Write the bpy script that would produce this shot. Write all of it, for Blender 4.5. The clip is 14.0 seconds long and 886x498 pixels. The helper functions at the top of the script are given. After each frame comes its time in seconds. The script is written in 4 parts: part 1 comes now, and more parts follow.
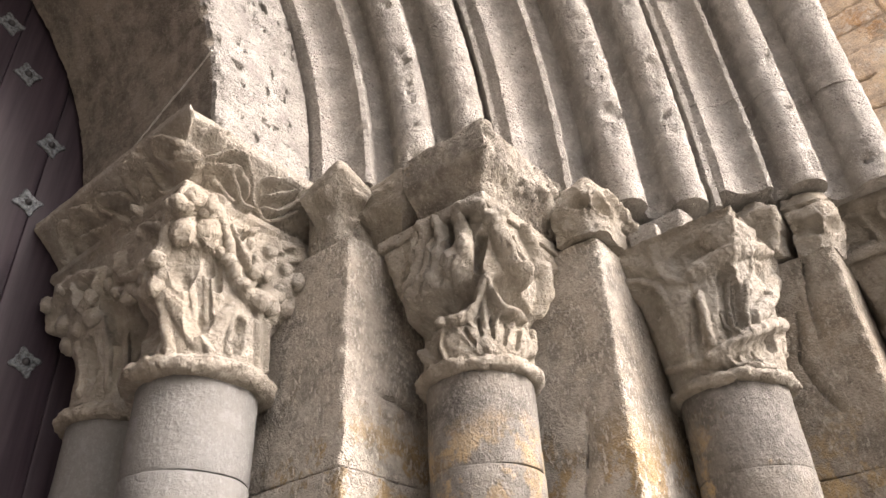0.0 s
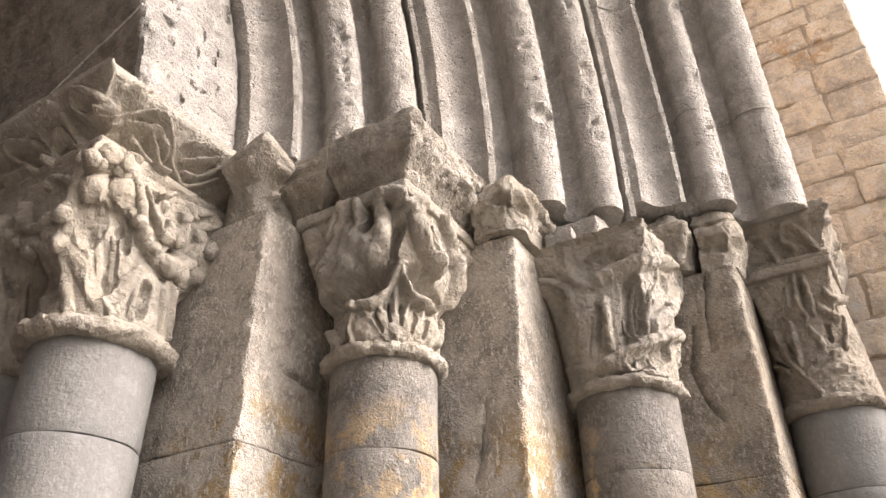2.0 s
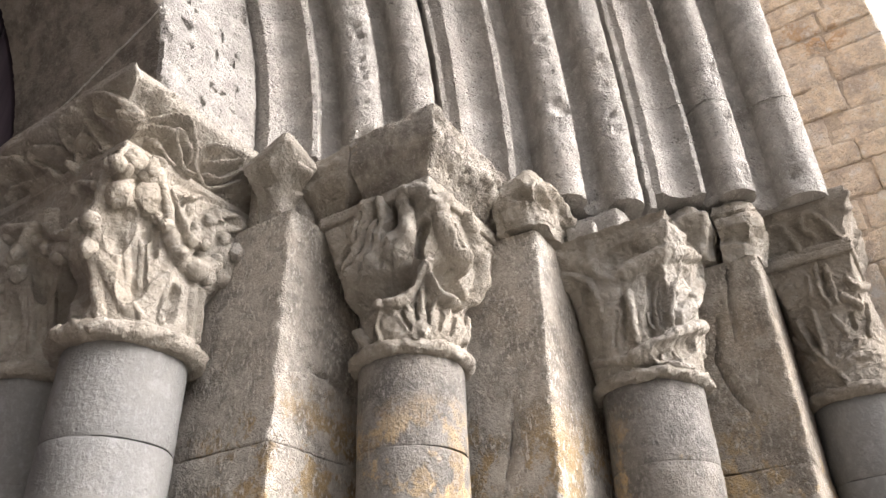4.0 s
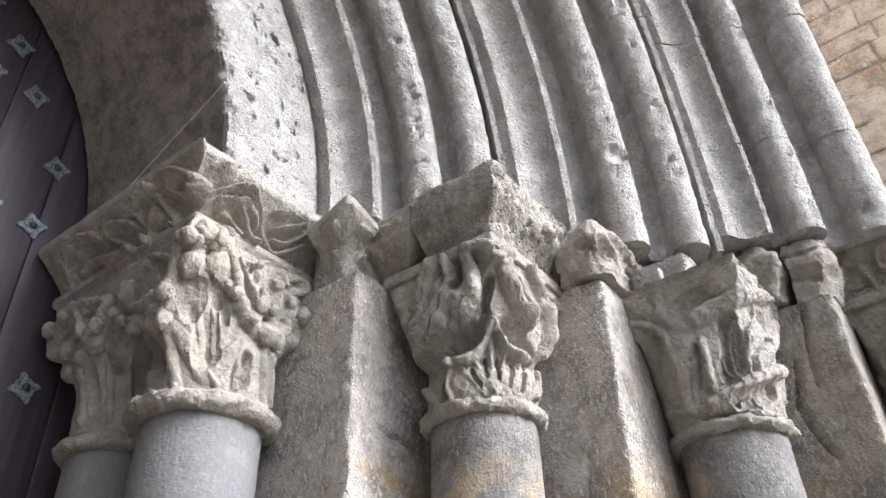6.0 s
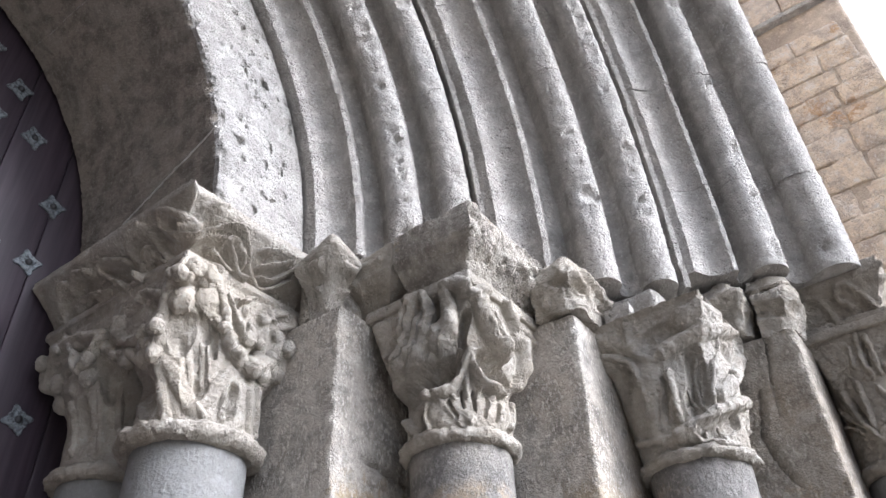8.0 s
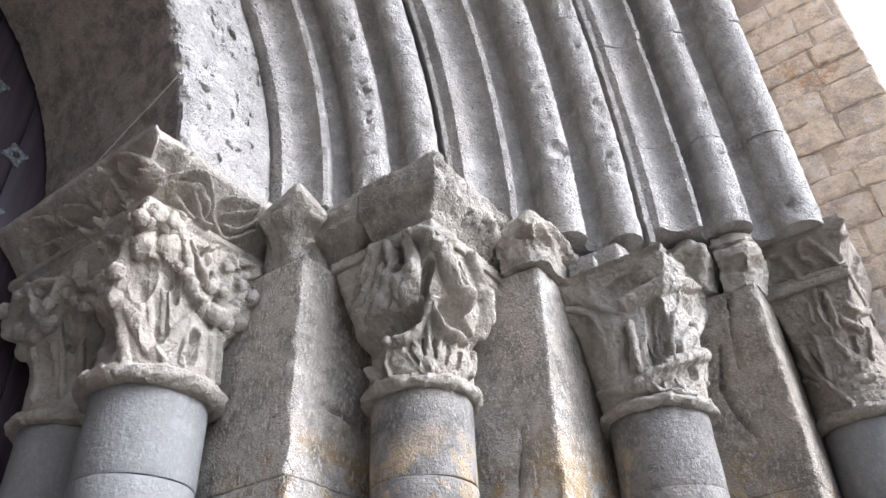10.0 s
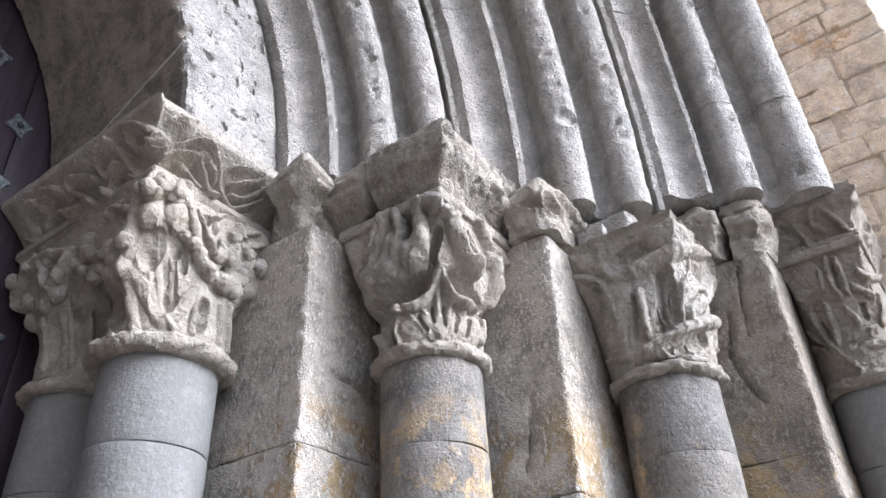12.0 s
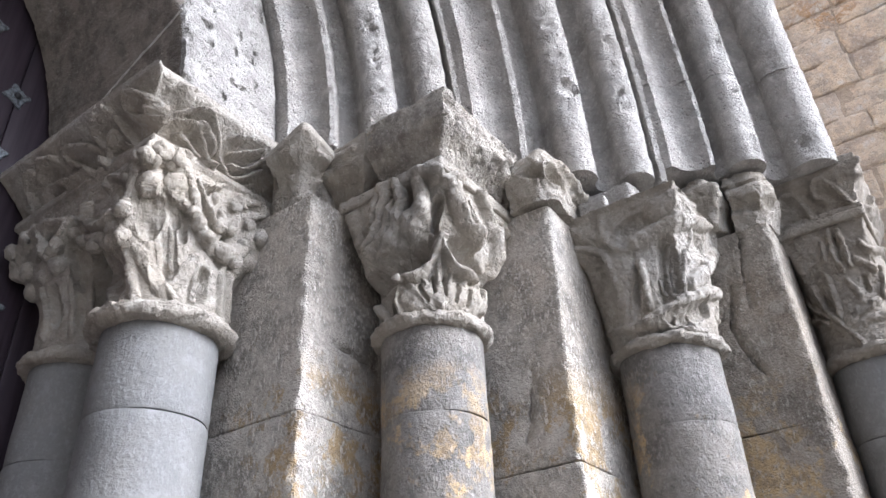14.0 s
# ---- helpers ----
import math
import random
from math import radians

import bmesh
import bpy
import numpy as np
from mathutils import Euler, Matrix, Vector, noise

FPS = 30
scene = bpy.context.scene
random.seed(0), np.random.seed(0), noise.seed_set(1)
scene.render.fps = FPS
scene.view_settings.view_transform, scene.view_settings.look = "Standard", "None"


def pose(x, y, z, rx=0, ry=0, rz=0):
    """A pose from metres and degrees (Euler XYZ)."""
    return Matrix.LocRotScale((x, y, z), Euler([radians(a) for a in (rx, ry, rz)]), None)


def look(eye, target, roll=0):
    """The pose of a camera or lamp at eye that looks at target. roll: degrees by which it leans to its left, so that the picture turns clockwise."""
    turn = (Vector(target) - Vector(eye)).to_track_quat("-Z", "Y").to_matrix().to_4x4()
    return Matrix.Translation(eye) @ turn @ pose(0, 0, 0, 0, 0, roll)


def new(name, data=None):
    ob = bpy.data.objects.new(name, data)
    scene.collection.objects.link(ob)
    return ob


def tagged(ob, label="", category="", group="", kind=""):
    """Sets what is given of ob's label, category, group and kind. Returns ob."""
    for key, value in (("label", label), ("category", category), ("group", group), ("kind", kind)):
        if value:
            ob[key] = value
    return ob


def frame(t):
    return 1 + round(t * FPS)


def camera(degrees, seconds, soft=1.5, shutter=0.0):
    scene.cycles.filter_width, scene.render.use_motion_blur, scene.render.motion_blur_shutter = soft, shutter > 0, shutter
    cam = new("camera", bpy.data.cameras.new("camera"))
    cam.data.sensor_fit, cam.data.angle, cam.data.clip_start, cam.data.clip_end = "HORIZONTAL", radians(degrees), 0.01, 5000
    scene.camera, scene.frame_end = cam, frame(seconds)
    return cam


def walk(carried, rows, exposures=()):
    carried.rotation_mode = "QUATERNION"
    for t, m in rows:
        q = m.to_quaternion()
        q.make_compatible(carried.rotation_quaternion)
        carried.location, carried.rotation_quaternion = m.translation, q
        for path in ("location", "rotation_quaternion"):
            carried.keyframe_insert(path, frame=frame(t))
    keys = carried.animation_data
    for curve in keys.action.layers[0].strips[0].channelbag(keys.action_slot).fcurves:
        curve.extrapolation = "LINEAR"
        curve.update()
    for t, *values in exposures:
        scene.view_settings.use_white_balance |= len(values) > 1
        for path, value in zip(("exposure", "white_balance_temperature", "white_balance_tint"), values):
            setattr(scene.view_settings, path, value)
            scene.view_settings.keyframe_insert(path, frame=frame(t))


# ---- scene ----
import collections
import itertools

cam = camera(60.6, 14.0)
# seconds, eye x y z, pitch, lean to the right, yaw
PATH = [
    (0.0, 0.0, 0.0, 1.6, 33.99, 2.879, -51.994),
    (0.5, -0.001, -0.002, 1.602, 33.635, 2.332, -52.373),
    (1.0, 0.004, -0.011, 1.602, 32.945, 1.868, -53.14),
    (1.5, -0.0, -0.025, 1.605, 32.55, 1.335, -55.012),
    (2.0, -0.002, -0.039, 1.61, 32.15, 0.7, -58.256),
    (2.2, -0.0, -0.039, 1.609, 32.02, 0.8, -59.587),
    (4.3, -0.042, -0.004, 1.621, 31.504, 2.172, -57.119),
    (4.5, -0.043, -0.003, 1.622, 31.987, 2.174, -56.165),
    (5.0, -0.052, 0.006, 1.631, 32.982, 2.224, -54.724),
    (5.5, -0.059, 0.012, 1.631, 34.44, 2.037, -53.674),
    (6.0, -0.065, 0.013, 1.638, 35.187, 1.941, -53.337),
    (6.5, -0.121, -0.035, 1.593, 36.29, 2.079, -52.979),
    (7.0, -0.124, -0.04, 1.593, 37.049, 2.122, -53.109),
    (7.5, -0.122, -0.046, 1.593, 37.645, 2.343, -53.491),
    (8.0, -0.116, -0.058, 1.59, 37.635, 2.523, -54.426),
    (8.2, -0.116, -0.058, 1.589, 37.26, 2.7, -54.89),
    (10.3, -0.054, -0.083, 1.542, 34.972, 2.506, -55.668),
    (10.5, -0.052, -0.084, 1.543, 34.605, 2.483, -55.522),
    (11.0, -0.053, -0.072, 1.54, 34.119, 2.637, -55.414),
    (11.5, -0.055, -0.064, 1.54, 33.709, 2.679, -55.471),
    (12.0, -0.054, -0.058, 1.536, 33.515, 2.762, -55.341),
    (12.5, -0.052, -0.059, 1.534, 33.385, 2.696, -55.197),
    (13.0, -0.047, -0.053, 1.531, 33.232, 2.654, -55.258),
    (13.5, -0.042, -0.051, 1.528, 32.833, 2.709, -55.139),
    (14.0, -0.037, -0.043, 1.518, 32.1, 2.608, -55.235),
]
EXPOSURES = [(0.0, 1.1, 7150, 17), (2.2, 1.1, 7050, 17), (4.4, 1.06, 6450, 13), (6.5, 1.05, 5780, 12), (14.0, 1.05, 5640, 13)]
walk(cam, [(t, pose(x, y, z, 90 + p, 0, yaw) @ pose(0, 0, 0, 0, 0, -lean)) for t, x, y, z, p, lean, yaw in PATH], EXPOSURES)

# ---- light ----
world = bpy.data.worlds.new("sky")
scene.world = world
world.use_nodes = True
wn = world.node_tree
sky = wn.nodes.new("ShaderNodeTexSky")
sky.sky_type, sky.sun_disc = "NISHITA", False
sky.sun_elevation, sky.sun_rotation = radians(34), radians(162)
sky.dust_density, sky.air_density = 4.0, 1.0
veil = wn.nodes.new("ShaderNodeHueSaturation")      # thin white cloud: paler and brighter than a clear sky
veil.inputs["Saturation"].default_value, veil.inputs["Value"].default_value = 0.3, 1.4
wn.links.new(sky.outputs[0], veil.inputs["Color"])
wn.links.new(veil.outputs[0], wn.nodes["Background"].inputs[0])
wn.nodes["Background"].inputs[1].default_value = 0.15
sun_data = bpy.data.lights.new("sun", "SUN")
sun_data.energy, sun_data.angle, sun_data.color = 2.5, radians(38), (1.0, 0.97, 0.93)
sun = new("sun", sun_data)
sun.matrix_world = look((1.3, -4.0, 2.8), (0, 0, 0))


# ---- materials ----
def nodes_of(name):
    m = bpy.data.materials.new(name)
    m.use_nodes = True
    t = m.node_tree
    return m, t, t.nodes["Principled BSDF"]


def tex_noise(t, pos, scale, detail=4.0, rough=0.6):
    n = t.nodes.new("ShaderNodeTexNoise")
    n.inputs["Scale"].default_value, n.inputs["Detail"].default_value, n.inputs["Roughness"].default_value = scale, detail, rough
    t.links.new(pos, n.inputs["Vector"])
    return n.outputs[0]


def ramp(t, fac, a, b, va=0.0, vb=1.0):
    r = t.nodes.new("ShaderNodeMapRange")
    r.inputs[1].default_value, r.inputs[2].default_value, r.inputs[3].default_value, r.inputs[4].default_value = a, b, va, vb
    t.links.new(fac, r.inputs[0])
    return r.outputs[0]


def mix(t, fac, a, b, mode="MIX"):
    n = t.nodes.new("ShaderNodeMix")
    n.data_type, n.blend_type = "RGBA", mode
    for sock, v in ((n.inputs[0], fac), (n.inputs[6], a), (n.inputs[7], b)):
        if isinstance(v, bpy.types.NodeSocket):
            t.links.new(v, sock)
        elif isinstance(v, (int, float)):
            sock.default_value = v
        else:
            sock.default_value = (*v, 1)
    return n.outputs[2]


def math_node(t, op, a, b):
    n = t.nodes.new("ShaderNodeMath")
    n.operation = op
    for sock, v in zip(n.inputs, (a, b)):
        if isinstance(v, bpy.types.NodeSocket):
            t.links.new(v, sock)
        else:
            sock.default_value = v
    return n.outputs[0]


def stone(name, base, warm, dark, ochre=0.0, pits=1.0, spots=0.5, ochre_col=(0.48, 0.37, 0.235), relief=1.0, below=9.0, pale=0.5, tooled=0.0, streaks=0.0, grit=1.0, vary=0.3):
    """Weathered limestone: two tones, grey crust, ochre where the crust has gone (below a ragged line), pits and grain."""
    m, t, p = nodes_of(name)
    pos = t.nodes.new("ShaderNodeNewGeometry").outputs["Position"]
    rnd = t.nodes.new("ShaderNodeObjectInfo").outputs["Random"]
    big, mid, fine, grain = tex_noise(t, pos, 3.1, 5), tex_noise(t, pos, 17, 6, 0.68), tex_noise(t, pos, 75, 5, 0.72), tex_noise(t, pos, 270, 3, 0.7)
    blot = tex_noise(t, pos, 7.3, 7, 0.7)
    col = mix(t, ramp(t, big, 0.38, 0.64), base, warm)
    col = mix(t, ramp(t, rnd, 0, 1, 0.0, vary), col, warm)
    col = mix(t, ramp(t, blot, 0.48, 0.62, 0.0, spots * 1.3), col, dark)
    if ochre:
        edge = math_node(t, "ADD", tex_noise(t, pos, 5.3, 7, 0.7), math_node(t, "MULTIPLY", mid, 0.35))
        sep = t.nodes.new("ShaderNodeSeparateXYZ")
        t.links.new(pos, sep.inputs[0])
        line = math_node(t, "ADD", sep.outputs[2], math_node(t, "MULTIPLY", big, 0.5))
        mask = math_node(t, "MULTIPLY", ramp(t, edge, 0.80 - 0.22 * ochre, 0.86 - 0.22 * ochre), ramp(t, line, below + 0.35, below + 0.15))
        col = mix(t, mask, col, ochre_col)
    col = mix(t, ramp(t, mid, 0.51, 0.60, 0.0, spots), col, dark)
    col = mix(t, ramp(t, mid, 0.45, 0.36, 0.0, pale), col, tuple(min(0.8, c * 1.45) for c in base))
    col = mix(t, ramp(t, fine, 0.59, 0.69, 0.0, 0.38 * grit), col, tuple(c * 0.7 for c in dark))
    col = mix(t, ramp(t, fine, 0.43, 0.34, 0.0, 0.5 * grit), col, tuple(min(0.8, c * 1.6) for c in base))
    fleck = math_node(t, "MULTIPLY", ramp(t, tex_noise(t, pos, 120, 4, 0.65), 0.58, 0.65, 0.0, 0.42 * grit), ramp(t, big, 0.36, 0.56))
    col = mix(t, fleck, col, tuple(min(0.8, c * 1.55) for c in base))
    col = mix(t, ramp(t, grain, 0.3, 0.7, 0.1, 0.0), col, dark)
    nick = None
    if streaks:                                    # short pale chisel nicks
        slant = t.nodes.new("ShaderNodeMapping")
        slant.inputs["Rotation"].default_value, slant.inputs["Scale"].default_value = (0.5, -0.45, 0.6), (110, 110, 60)
        t.links.new(pos, slant.inputs[0])
        nick = math_node(t, "MULTIPLY", ramp(t, tex_noise(t, slant.outputs[0], 1.0, 3, 0.6), 0.52, 0.64), ramp(t, mid, 0.38, 0.55))
        col = mix(t, math_node(t, "MULTIPLY", nick, streaks), col, tuple(min(0.8, c * 1.5) for c in base))
    t.links.new(col, p.inputs["Base Color"])
    p.inputs["Roughness"].default_value = 0.92
    p.inputs["Specular IOR Level"].default_value = 0.2
    v = t.nodes.new("ShaderNodeTexVoronoi")
    v.inputs["Scale"].default_value = 60
    t.links.new(pos, v.inputs["Vector"])
    pit = ramp(t, math_node(t, "ADD", v.outputs["Distance"], math_node(t, "MULTIPLY", blot, 0.7)), 0.40, 0.60)
    h = math_node(t, "ADD", math_node(t, "MULTIPLY", fine, 1.15), math_node(t, "MULTIPLY", grain, 0.3))
    h = math_node(t, "ADD", h, math_node(t, "MULTIPLY", mid, 1.2))
    h = math_node(t, "ADD", h, math_node(t, "MULTIPLY", pit, 0.5 * pits))
    if nick:
        h = math_node(t, "ADD", h, math_node(t, "MULTIPLY", nick, 0.5 * streaks))
    if tooled:
        turn = t.nodes.new("ShaderNodeMapping")
        turn.inputs["Rotation"].default_value = (0.35, 0.75, 0.5)
        t.links.new(pos, turn.inputs[0])
        cuts = t.nodes.new("ShaderNodeTexWave")
        cuts.inputs["Scale"].default_value, cuts.inputs["Distortion"].default_value = 40, 12
        cuts.inputs["Detail"].default_value, cuts.inputs["Detail Scale"].default_value = 3, 2.5
        t.links.new(turn.outputs[0], cuts.inputs["Vector"])
        h = math_node(t, "ADD", h, math_node(t, "MULTIPLY", cuts.outputs["Fac"], tooled))
    b = t.nodes.new("ShaderNodeBump")
    b.inputs["Strength"].default_value, b.inputs["Distance"].default_value = 0.9 * relief, 0.010
    t.links.new(h, b.inputs["Height"])
    t.links.new(b.outputs[0], p.inputs["Normal"])
    return m


M_arch = stone("grey_limestone", (0.45, 0.435, 0.412), (0.46, 0.43, 0.393), (0.23, 0.217, 0.2), spots=0.34, pits=1.6, relief=1.25, pale=0.6)
M_inner = stone("pale_pitted_limestone", (0.36, 0.347, 0.33), (0.38, 0.358, 0.33), (0.17, 0.16, 0.15), spots=0.35, pits=1.3, relief=1.1)
M_carved = stone("carved_limestone", (0.355, 0.338, 0.31), (0.375, 0.335, 0.28), (0.18, 0.16, 0.135), 0.0, 0.7, 0.3, relief=1.0, pale=0.4, grit=0.65)
# browner copy of the inner arch stone, darkened with the soffit's shade
M_soffit = stone("brown_shaded_limestone", (0.24, 0.218, 0.19), (0.275, 0.24, 0.203), (0.115, 0.10, 0.087), spots=0.55, pits=1.0, relief=0.7)
M_crust = stone("lichen_crusted_limestone", (0.46, 0.435, 0.39), (0.45, 0.40, 0.335), (0.20, 0.18, 0.16), 0.05, 1.5, 0.6, relief=1.5)
M_shaft = stone("shaft_limestone", (0.215, 0.206, 0.195), (0.23, 0.21, 0.182), (0.105, 0.1, 0.095), 0.41, 0.8, 0.55, (0.47, 0.345, 0.195), relief=0.75, below=2.12, streaks=0.5)
M_greyshaft = stone("blue_grey_shaft_limestone", (0.188, 0.19, 0.19), (0.2, 0.195, 0.185), (0.12, 0.125, 0.13), 0.0, 0.6, 0.15, relief=0.45, streaks=0.35, grit=0.5)
M_jamb = stone("jamb_limestone", (0.50, 0.473, 0.43), (0.50, 0.447, 0.38), (0.19, 0.176, 0.157), 0.56, 0.9, 0.5, (0.45, 0.33, 0.185), tooled=0.2, relief=1.0, below=2.2, pale=0.5, streaks=0.8)
M_jamb_brown = stone("brown_crusted_jamb_limestone", (0.345, 0.318, 0.28), (0.33, 0.28, 0.225), (0.14, 0.125, 0.107), 0.5, 0.9, 0.5, (0.50, 0.37, 0.21), tooled=0.2, relief=1.0, below=2.2, streaks=0.6)
# browner carved stone; part of its darkness is buttress shade put into the colour
M_carved_brown = stone("brown_shaded_carved_limestone", (0.295, 0.272, 0.24), (0.30, 0.262, 0.215), (0.15, 0.132, 0.112), 0.0, 0.7, 0.35, relief=1.0, pale=0.4, grit=0.65)
M_wall = stone("ochre_ashlar", (0.74, 0.65, 0.555), (0.74, 0.61, 0.46), (0.38, 0.32, 0.275), 0.12, 0.9, 0.5, (0.55, 0.37, 0.22), relief=1.2, vary=0.8)
M_wallcore = stone("brown_render", (0.48, 0.40, 0.32), (0.50, 0.42, 0.335), (0.30, 0.25, 0.21), pits=0.6, relief=0.8)
M_mortar = stone("old_mortar", (0.22, 0.2, 0.175), (0.25, 0.22, 0.185), (0.1, 0.09, 0.08))
M_pale = stone("lime_mortar", (0.62, 0.6, 0.56), (0.62, 0.6, 0.55), (0.4, 0.38, 0.35))
M_ground = stone("paving_dust", (0.25, 0.235, 0.21), (0.27, 0.245, 0.215), (0.16, 0.15, 0.135))

M_door, _t, _p = nodes_of("painted_door_wood")
_pos = _t.nodes.new("ShaderNodeNewGeometry").outputs["Position"]
_map = _t.nodes.new("ShaderNodeMapping")
_map.inputs["Scale"].default_value = (40, 40, 2.5)
_t.links.new(_pos, _map.inputs[0])
_g = tex_noise(_t, _map.outputs[0], 1.0, 6, 0.6)
_t.links.new(mix(_t, ramp(_t, _g, 0.35, 0.7), (0.020, 0.014, 0.020), (0.046, 0.033, 0.043)), _p.inputs["Base Color"])
_p.inputs["Roughness"].default_value, _p.inputs["Specular IOR Level"].default_value = 0.55, 0.3
_b = _t.nodes.new("ShaderNodeBump")
_b.inputs["Strength"].default_value, _b.inputs["Distance"].default_value = 0.4, 0.003
_t.links.new(_g, _b.inputs["Height"])
_t.links.new(_b.outputs[0], _p.inputs["Normal"])

M_iron, _t, _p = nodes_of("worn_iron")
_pos = _t.nodes.new("ShaderNodeNewGeometry").outputs["Position"]
_t.links.new(mix(_t, ramp(_t, tex_noise(_t, _pos, 90, 4), 0.4, 0.62), (0.17, 0.19, 0.205), (0.05, 0.053, 0.06)), _p.inputs["Base Color"])
_p.inputs["Roughness"].default_value, _p.inputs["Metallic"].default_value = 0.55, 0.35


M_stud, _t, _p = nodes_of("dark_iron")
_p.inputs["Base Color"].default_value = (0.05, 0.05, 0.055, 1)
_p.inputs["Roughness"].default_value, _p.inputs["Metallic"].default_value = 0.5, 0.6


# ---- mesh helpers ----
def wob(p, amp, scale=9.0, seed=0.0):
    """Slow and fast unevenness of a worn stone surface at p."""
    q = Vector((p[0] + seed, p[1] - seed, p[2] + 2 * seed))
    return Vector(p) + amp * (noise.noise_vector(q * scale) + 0.5 * noise.noise_vector(q * scale * 3.7))


def part(name, verts, faces, material, parent=None, label="", sharp=40):
    """One mesh object, its vertices given in world metres, under a thing or a part."""
    base = Vector(parent["at"]) if parent else Vector((0, 0, 0))
    me = bpy.data.meshes.new(name)
    me.from_pydata([Vector(v) - base for v in verts], [], faces)
    bm = bmesh.new()
    bm.from_mesh(me)
    bmesh.ops.recalc_face_normals(bm, faces=bm.faces)
    bm.to_mesh(me)
    bm.free()
    me.polygons.foreach_set("use_smooth", [True] * len(me.polygons))
    me.set_sharp_from_angle(angle=radians(sharp))
    me.materials.append(material)
    ob = new(name, me)
    ob["at"] = tuple(base)
    if parent:
        ob.parent = parent
    return tagged(ob, label)


def coat(ob, material, test):
    """A second material on the faces whose centre and normal pass the test (world metres)."""
    ob.data.materials.append(material)
    base = Vector(ob["at"])
    for f in ob.data.polygons:
        if test(f.center + base, f.normal):
            f.material_index = 1


def thing(name, at, label, category, group="", kind=""):
    ob = new(name)
    ob.empty_display_size = 0.05
    ob.location = at
    ob["at"] = tuple(at)
    return tagged(ob, label, category, group, kind)


def loops(rows, closed=True, caps=True):
    """Faces between successive rings of equal length."""
    n = len(rows[0])
    verts = [v for r in rows for v in r]
    faces = []
    for i in range(len(rows) - 1):
        for j in range(n if closed else n - 1):
            k = (j + 1) % n
            faces.append((i * n + j, i * n + k, (i + 1) * n + k, (i + 1) * n + j))
    if closed and caps:
        faces.append(tuple(range(n))[::-1])
        faces.append(tuple(range((len(rows) - 1) * n, len(rows) * n)))
    return verts, faces


def join(*lots):
    verts, faces = [], []
    for v, f in lots:
        o = len(verts)
        verts += v
        faces += [tuple(i + o for i in g) for g in f]
    return verts, faces


def stone_block(x0, x1, y0, y1, z0, z1, amp=0.003, step=0.06, r=0.008, seed=0.0):
    """A squared stone with worn, rounded arrises: a rounded box on a grid."""
    def ticks(a, b):
        n = max(1, int((b - a - 2 * r) / step))
        return [a, a + r * 0.35, a + r] + [a + r + (b - a - 2 * r) * i / n for i in range(1, n)] + [b - r, b - r * 0.35, b]
    X, Y, Z = ticks(x0, x1), ticks(y0, y1), ticks(z0, z1)
    idx, verts, faces = {}, [], []

    def vid(i, j, k):
        if (i, j, k) not in idx:
            p = Vector((X[i], Y[j], Z[k]))
            q = Vector((min(max(p.x, x0 + r), x1 - r), min(max(p.y, y0 + r), y1 - r), min(max(p.z, z0 + r), z1 - r)))
            d = p - q
            if d.length > 1e-6:
                p = q + d.normalized() * r
            idx[i, j, k] = len(verts)
            verts.append(wob(p, amp, 11, seed) + 0.35 * amp * noise.noise_vector(p * 70))
        return idx[i, j, k]
    nx, ny, nz = len(X) - 1, len(Y) - 1, len(Z) - 1
    for i in range(nx):
        for j in range(ny):
            for k in (0, nz):
                faces.append((vid(i, j, k), vid(i + 1, j, k), vid(i + 1, j + 1, k), vid(i, j + 1, k)))
    for i in range(nx):
        for k in range(nz):
            for j in (0, ny):
                faces.append((vid(i, j, k), vid(i + 1, j, k), vid(i + 1, j, k + 1), vid(i, j, k + 1)))
    for j in range(ny):
        for k in range(nz):
            for i in (0, nx):
                faces.append((vid(i, j, k), vid(i, j + 1, k), vid(i, j + 1, k + 1), vid(i, j, k + 1)))
    return verts, faces


# ---- plan: x along the front, y into the building ----
XC, ZS = -0.29, 2.9                       # centre of the arch, springing height
E0 = (0.742, 1.28)                        # arris of the plain inner arch
S = [(1.062, 1.237), (1.42, 0.83), (1.80, 0.405), (2.15, 0.02)]   # arrises of the moulded orders
C = [(0.90, 1.425, 0.133), (1.33, 0.95, 0.125), (1.80, 0.535, 0.127), (2.27, 0.105, 0.127)]
CB = (0.91, 1.755, 0.127)
J = [(1.06, 1.12), (1.49, 0.672), (1.96, 0.226)]
DOOR_Y = 1.90
XW = 2.60                                 # side wall of the buttress

# ---- large structure ----
gv, gf = [], []
ring = [0.0, 3, 8, 30, 120, 600, 3000]
n = 48
gv.append((0, 0, 0))
for r in ring[1:]:
    gv += [(r * math.cos(2 * math.pi * i / n), r * math.sin(2 * math.pi * i / n), 0.0) for i in range(n)]
gf += [(0, 1 + i, 1 + (i + 1) % n) for i in range(n)]
for k in range(len(ring) - 2):
    gf += [(1 + k * n + i, 1 + k * n + (i + 1) % n, 1 + (k + 1) * n + (i + 1) % n, 1 + (k + 1) * n + i) for i in range(n)]
tagged(part("ground", gv, gf, M_ground), "dusty light stone paving before the church door", "ground", kind="structure")


def prism(poly, z0, z1):
    return loops([[(x, y, z0) for x, y in poly], [(x, y, z1) for x, y in poly]])


